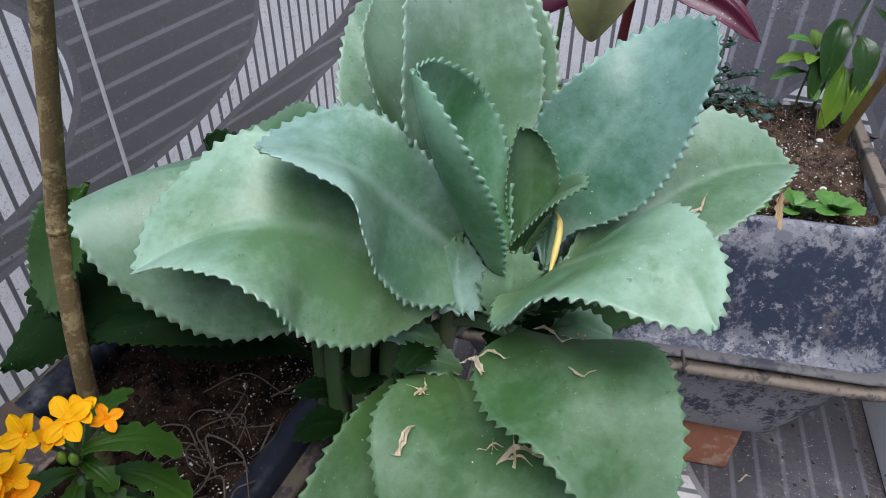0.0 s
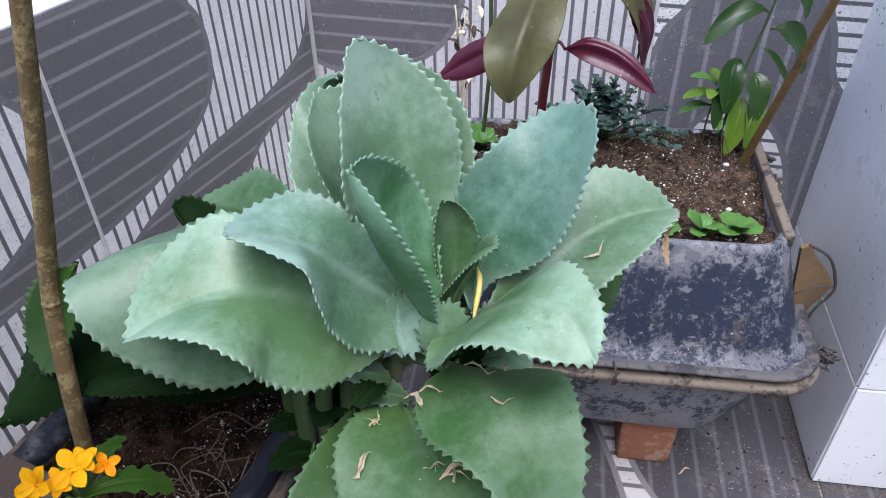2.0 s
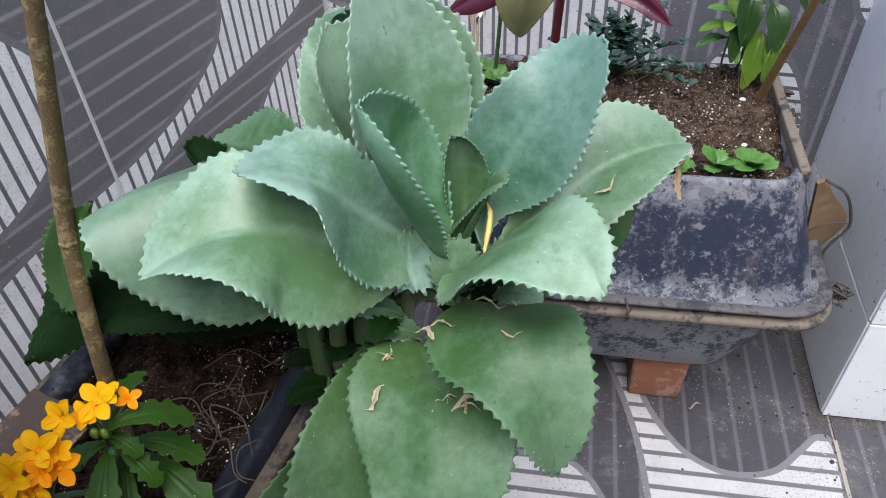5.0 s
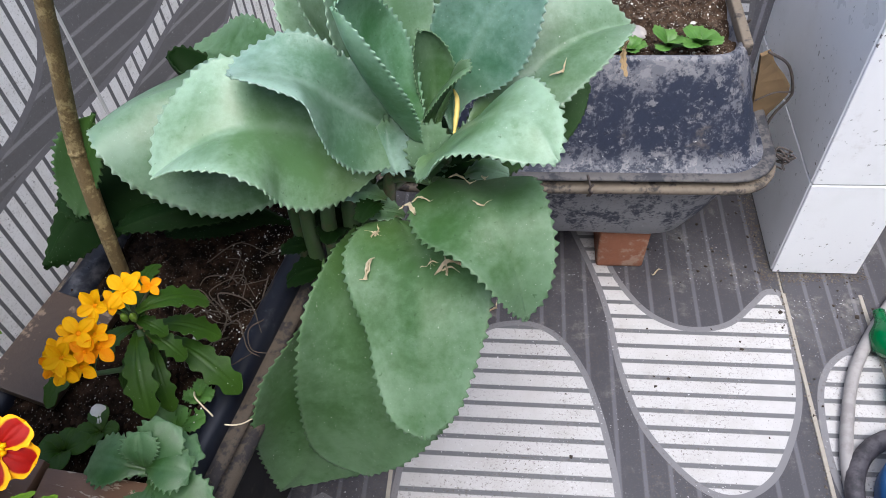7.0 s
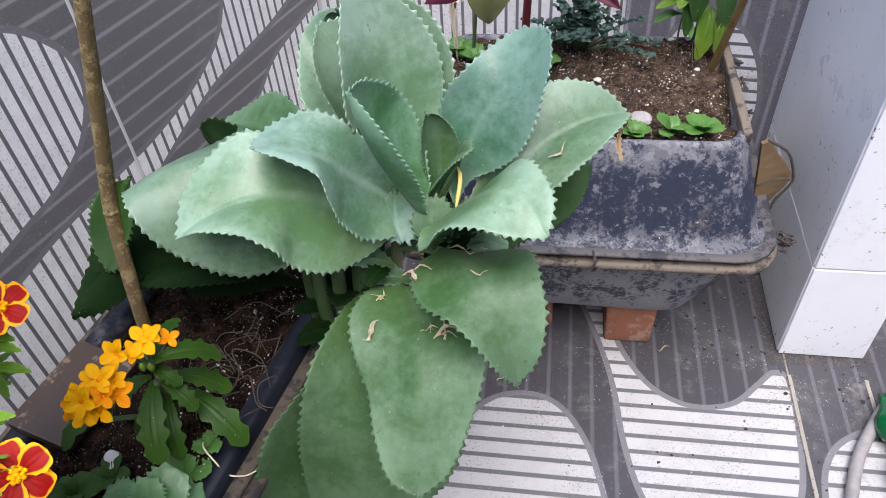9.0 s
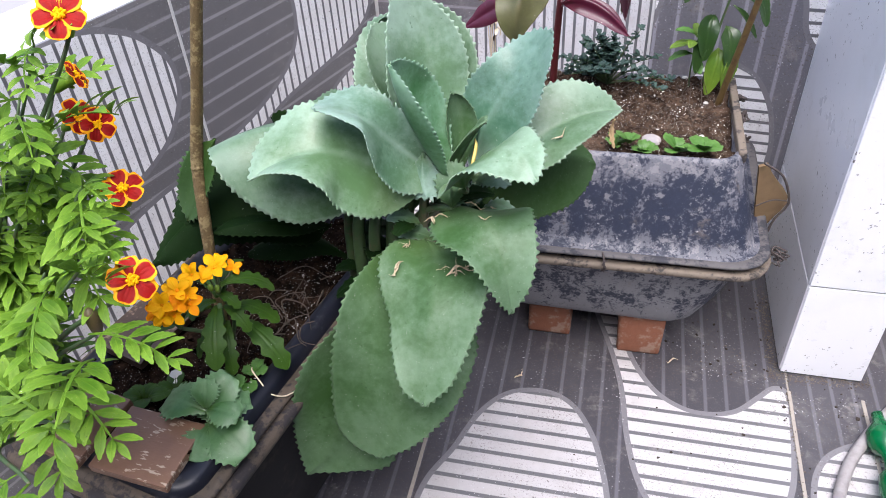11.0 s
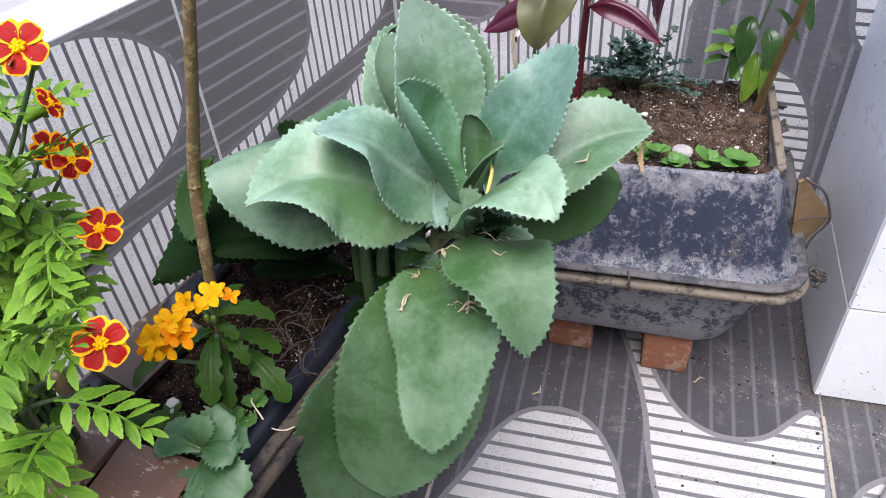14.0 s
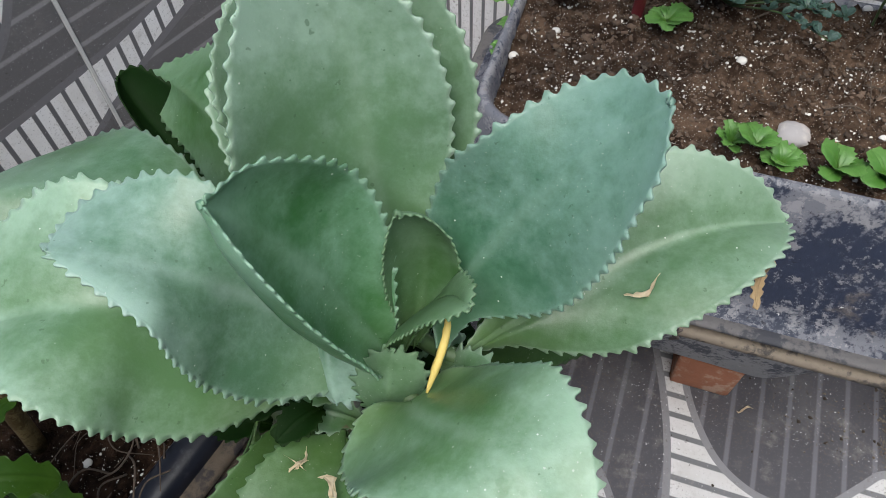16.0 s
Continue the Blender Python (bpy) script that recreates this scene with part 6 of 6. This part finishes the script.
def scatter(name, count, m, hx, hy, sizes, material, seed, label, flat=.7, gather=-1.0):
    """Many small crumbs lying on a soil bed, as one mesh."""
    r = random.Random(seed)
    verts, faces = [], []
    ico = bmesh.new()
    bmesh.ops.create_icosphere(ico, subdivisions=1, radius=1)
    iv, jf = [v.co * r.uniform(.75, 1.25) for v in ico.verts], [[v.index for v in f.verts] for f in ico.faces]
    ico.free()
    for _ in range(count):
        p = m @ Vector((r.uniform(-hx, hx), r.uniform(-hy, hy), 0))
        if noise.noise(p * 22 + Vector((seed, 0, 0))) < gather:
            continue
        q, _ = rest(p.x, p.y)
        s = r.uniform(*sizes) * r.random() ** .7
        k = len(verts)
        turn = Matrix.Rotation(r.uniform(0, 6), 3, "Z") @ Matrix.Rotation(r.uniform(-.5, .5), 3, "X")
        st = Vector((r.uniform(.7, 1.4), r.uniform(.7, 1.2), flat))
        verts.extend(tuple(q + turn @ Vector((v.x * st.x, v.y * st.y, v.z * st.z)) * (s * r.uniform(.6, 1.3)) + Vector((0, 0, s * .3))) for v in iv)
        faces.extend(tuple(k + i for i in f) for f in jf)
    me = bpy.data.meshes.new(name)
    me.from_pydata(verts, [], faces)
    return tagged(part_me(name, me, material, smooth=False), label, "soil", kind="stuff")


scatter("soil_clods", 3000, TUB_AT, .255, .152, (.0010, .0058), M_CLOD, 1, "brown clods of dry soil in the tub")
scatter("soil_grit", 2600, TUB_AT, .255, .152, (.0006, .0030), M_GRIT, 2, "white grit strewn on the tub's soil", gather=-.03)
scatter("soil_chips", 900, TUB_AT, .255, .152, (.0008, .0042), M_ROOT, 6, "pale brown chips and crumbs on the tub's soil", flat=.45)
scatter("soil_clods", 900, BOX_AT, .31, .135, (.002, .008), M_SOIL, 3, "dark crumbs of potting soil")
scatter("soil_grit", 700, BOX_AT @ Matrix.Translation((-.02, -.085, 0)), .24, .055, (.0006, .0022), M_GRIT, 4, "white grit strewn on the potting soil", gather=-.05)


def root(points, radius, label="thin dry root lying on the soil", group="dry roots on the soil", material=None):
    pts = []
    for x, y, h in points:
        p, _ = rest(x, y)
        pts.append(p + Vector((0, 0, h)))
    ob = tube("dry_root", pts, [radius * .42, radius * .36, radius * .2], material or M_ROOT, None, "", 6, 20, .2, 3)
    return tagged(ob, label, "root", group)


for pts, r in (([(-.155, .50, .004), (-.17, .53, .02), (-.12, .50, .016), (-.10, .455, .006)], .003), ([(-.17, .52, .004), (-.19, .55, .012), (-.15, .57, .015), (-.12, .53, .004)], .0022),
               ([(-.16, .49, .003), (-.13, .47, .014), (-.115, .43, .01), (-.10, .42, .003)], .0028), ([(-.12, .60, .006), (-.09, .62, .02), (-.06, .60, .008)], .003), ([(-.20, .60, .01), (-.15, .62, .03), (-.10, .60, .02), (-.08, .61, .01)], .0022),
               ([(.585, 1.16, .0), (.60, 1.14, .05), (.596, 1.10, .004)], .0022), ([(.575, 1.12, .002), (.59, 1.09, .03), (.60, 1.05, .002)], .002), ([(.63, 1.13, .0), (.625, 1.15, .05), (.64, 1.12, .02)], .0022),
               ([(.545, 1.05, .004), (.57, 1.045, .012), (.60, 1.05, .004)], .0028), ([(.56, 1.03, .003), (.572, 1.048, .01), (.585, 1.03, .003)], .002), ([(.46, 1.20, .004), (.51, 1.215, .014), (.56, 1.205, .004)], .0035), ([(.595, 1.10, .002), (.61, 1.08, .014), (.60, 1.06, .002)], .002),
               ([(-.245, .44, .01), (-.21, .50, .03), (-.17, .52, .01)], .0018)):
    root(pts, r)
rr = random.Random(8)
for k in range(16):
    x, y, a = rr.uniform(-.19, -.10), rr.uniform(.45, .58), rr.uniform(0, 6.28)
    root([(x, y, .003), (x + .025 * math.cos(a), y + .025 * math.sin(a), rr.uniform(.004, .018)), (x + .05 * math.cos(a + .5), y + .05 * math.sin(a + .5), rr.uniform(.002, .014)), (x + .06 * math.cos(a + 1.1), y + .06 * math.sin(a + 1.1), .002)], rr.uniform(.0015, .003))
thread = tube("dry_root", [(-.184, .385, .518), (-.176, .368, .530), (-.160, .352, .524), (-.144, .340, .511), (-.124, .341, .504), (-.107, .343, .512)], [.0012, .0013, .0010], M_DRY, None, "", 6, 24)
tagged(thread, "pale thread of root hanging over the planter's rim", "root", "dry roots on the soil")
p, _ = rest(.513, 1.243)
yl = part_me("fallen_leaf", flat_leaf(.022, .010, .3, 4, 0), M_DRY_YELLOW)
yl.matrix_world = facing(p + Vector((0, 0, .008)), aimed(200, 30))
tagged(yl, "small yellowed leaf fallen on the soil", "leaf")
dr = part_me("dry_leaf", leaf_mesh((.374, .603, .842), (.370, .601, .820), (.376, .594, .798), (.3675, .599, .820), (.3735, .602, .819), bulge=.3, teeth=6, tooth=.002, thick=.0010, wave=.006), M_DRY_LEAF)
tagged(dr, "curled tan dry leaf caught on a leaf's toothed edge", "dry leaf")


# ---- clay plates lying in the long planter ----
def clay_plate(at, deg, sx, sy, tilt, material, label):
    bm = bevelled_box((-sx / 2, -sy / 2, 0), (sx / 2, sy / 2, .016), .0025, 2)
    ob = part("clay_plate", bm, material, smooth=False)
    ob.matrix_world = Matrix.Translation(at) @ Matrix.Rotation(radians(deg), 4, "Z") @ Matrix.Rotation(radians(tilt), 4, "X")
    return tagged(ob, label, "clay tile", "clay tiles in the planter")


clay_plate((-.287, .222, .519), -13, .128, .106, 3, M_CLAY_PLATE, "broken brown clay tile with pale worn marks lying on the soil")
clay_plate((-.420, .262, .522), -20, .128, .118, 4, M_CLAY_PLATE, "broken brown clay tile with pale worn marks lying on the soil")
clay_plate((-.382, .462, .520), 68, .150, .100, 6, M_CLAY_DARK, "dark clay tile lying on the soil beside the wall")

# ---- wire, board and ties at the tub ----
def tub_point(x, y, z):
    return TUB_AT @ Vector((x, y, z))


tie = thing("wire_tie", "rusty wire tying the two tub rims together", "wire", m=Matrix.Translation((.41, .812, .385)))
under(tube("loop", [(.408, .822, .402), (.409, .806, .398), (.410, .800, .383), (.411, .806, .366), (.411, .826, .362)], .0022, M_WIRE, None, "", 6, 16), tie)
under(tube("twist", [(.405, .800, .372), (.413, .797, .383), (.406, .796, .392), (.414, .799, .402)], .002, M_WIRE, None, "", 6, 12), tie)
knot = thing("wire_knot", "tangled knot of wire at the corner of the tub's rim", "wire", m=Matrix.Translation((.768, .850, .36)))
rng = random.Random(2)
for k in range(4):
    pts = [Vector((.768, .850, .372)) + Vector((rng.uniform(-.018, .020), rng.uniform(-.02, .02), rng.uniform(-.014, .016))) for _ in range(6)]
    under(tube("strand", pts, .0018, M_WIRE, None, "", 5, 20), knot)
flap = thing("fibre_board", "ochre fibre board wedged between tub and column, wound with wire", "board", m=Matrix.Translation((.76, .95, .3)))
bm = bmesh.new()
front = []
for k in range(15):
    u = k / 14
    z = .25 + .275 * u
    wide = .018 + .050 * math.exp(-((u - .68) / .20) ** 2)
    front.append((z, wide))
rows = [[bm.verts.new(Vector((.722 + .035 * (1 - u) + s * w, .955 + .01 * s + dy, z))) for s, dy in ((0, 0), (1, 0), (1, .009), (0, .009))] for (z, w), u in zip(front, [k / 14 for k in range(15)])]
for a, b in zip(rows, rows[1:]):
    for i in range(4):
        bm.faces.new((a[i], a[(i + 1) % 4], b[(i + 1) % 4], b[i]))
bm.faces.new(rows[0][::-1])
bm.faces.new(rows[-1])
under(part("board", bm, M_FLAP, smooth=False), flap)
under(tube("wire", [(.728, .948, .540), (.770, .946, .510), (.794, .945, .455), (.792, .945, .43), (.772, .945, .385), (.765, .945, .28)], .0026, M_WIRE, None, "", 6, 24), flap)
under(tube("wire", [(.73, .944, .435), (.76, .942, .452), (.794, .945, .448)], .0016, M_WIRE, None, "", 5, 12), flap)
for k, (v, z) in enumerate(((.10, .575), (.02, .57), (-.05, .565), (.055, .56))):
    c = tub_point(.292, v, z)
    bm = bmesh.new()
    for j in range(3):
        pts = [c + Vector((rng.uniform(-.006, .012), rng.uniform(-.010, .010), rng.uniform(-.006, .010))) for _ in range(5)]
        bm_tube(bm, spline(pts, 12), .0022, 5)
    tagged(part("twist_tie", bm, M_WIRE), "black twisted wire end on the tub's cut edge", "wire", "wire ends on the tub")

# ---- hose and bucket on the floor ----
hose = tube("hose", [(1.25, .90, .014), (1.12, .80, .014), (1.065, .754, .013), (.985, .672, .013), (.927, .599, .013), (.879, .507, .013), (.840, .401, .013), (.82, .25, .013), (.86, .05, .013), (1.0, -.2, .013)], .0125, M_HOSE, None, "", 10, 80)
tagged(hose, "grey garden hose lying on the floor tiles", "hose")
bucket = thing("bucket", "blue plastic bucket with a black rubber rim standing on the floor", "bucket", m=Matrix.Translation((.965, .33, 0)))
bm = bmesh.new()
n = 40
prof = ((.0, .004), (.095, .004), (.100, .010), (.108, .10), (.103, .10), (.096, .014), (.0, .012))
rings = [[bm.verts.new((max(r, .001) * math.cos(2 * math.pi * k / n), max(r, .001) * math.sin(2 * math.pi * k / n), z)) for k in range(n)] for r, z in prof]
for a, b in zip(rings, rings[1:]):
    for k in range(n):
        bm.faces.new((a[k], a[(k + 1) % n], b[(k + 1) % n], b[k]))
part("body", bm, M_BLUE, bucket)
bm = bmesh.new()
ring = [Vector((.135 * math.cos(2 * math.pi * k / 48), .135 * math.sin(2 * math.pi * k / 48), .0)) for k in range(49)]
bm_tube(bm, ring, .017, 10)
rim = part("rim", bm, M_RUBBER, bucket, "thick black rubber ring")
rim.location = (0, 0, .018)


# ---- green bottle beside the hose ----
M_EMERALD = plain("emerald_plastic", (0.0, 0.20, 0.06), 0.2, 20, 0.3, 0.05, Transmission_Weight=0.35)
bottle = thing("plastic_bottle", "emerald green plastic bottle with a narrow waist lying on the floor", "bottle", m=Matrix.Translation((1.005, .60, 0)))
bm = bmesh.new()
prof = ((-.115, .004), (-.110, .020), (-.09, .031), (-.06, .034), (-.035, .030), (-.018, .014), (.0, .012), (.018, .014), (.032, .028), (.05, .034), (.075, .032), (.095, .018), (.11, .012), (.125, .012), (.127, .004))
bm_tube(bm, [Vector((.12 * u, u, .036)) for u, r in prof], [r for u, r in prof], 20)
under(part("body", bm, M_EMERALD), bottle).location = (0, 0, 0)
bottle.children[0].matrix_world = Matrix.Translation((1.005, .60, 0))

# ---- sand and dirt on the floor ----
M_SAND = plain("sandy_dirt", (0.20, 0.17, 0.14), 0.95, 200, 0.5, 0.5, second=(0.12, 0.095, 0.075))
M_SCRAP = plain("dark_crumb", (0.06, 0.045, 0.035), 0.9, 200, 0.4)


def floor_crumbs(name, stretches, sizes, material, seed, label, flat=.35):
    """Crumbs strewn over stretches (x0, y0, x1, y1, spread, count) of the floor's own plane, as one mesh."""
    r = random.Random(seed)
    ico = bmesh.new()
    bmesh.ops.create_icosphere(ico, subdivisions=1, radius=1)
    iv, jf = [v.co * r.uniform(.75, 1.25) for v in ico.verts], [[v.index for v in f.verts] for f in ico.faces]
    ico.free()
    verts, faces = [], []
    for x0, y0, x1, y1, spread, count in stretches:
        for _ in range(count):
            u = r.random()
            p = FLOOR_AT @ Vector((x0 + (x1 - x0) * u + r.gauss(0, spread), y0 + (y1 - y0) * u + r.gauss(0, spread), 0))
            size = sizes[0] + (sizes[1] - sizes[0]) * r.random() ** 3
            k, a = len(verts), r.uniform(0, 6.3)
            sx, sy = size * r.uniform(.6, 1.5), size * r.uniform(.6, 1.2)
            for v in iv:
                x, y = v.x * sx, v.y * sy
                verts.append((p.x + x * math.cos(a) - y * math.sin(a), p.y + x * math.sin(a) + y * math.cos(a), max(-.0015, v.z * size * flat) + .0008))
            faces.extend(tuple(k + i for i in f) for f in jf)
    me = bpy.data.meshes.new(name)
    me.from_pydata(verts, [], faces)
    return tagged(part_me(name, me, material), label, "dirt", kind="stuff")


floor_crumbs("sand", ((-.030, .02, -.030, .34, .009, 700), (-.03, .045, .18, .05, .009, 600), (-.003, .03, -.003, -.75, .004, 700), (-.06, .06, -.30, .30, .05, 120), (.16, .0, .16, -.6, .006, 150), (.20, .05, .45, .0, .05, 100)), (.0006, .0026), M_SAND, 41, "sandy dirt along the tile joints and the column's foot")
floor_crumbs("crumbs", ((-.04, .05, -.06, .34, .020, 50), (-.03, .03, .18, .04, .020, 40), (-.35, -.30, .15, -.05, .15, 70), (-.1, .05, -.3, .25, .05, 50), (.10, -.03, .40, -.02, .04, 40)), (.0010, .0048), M_SCRAP, 42, "dark crumbs strewn over the floor tiles")
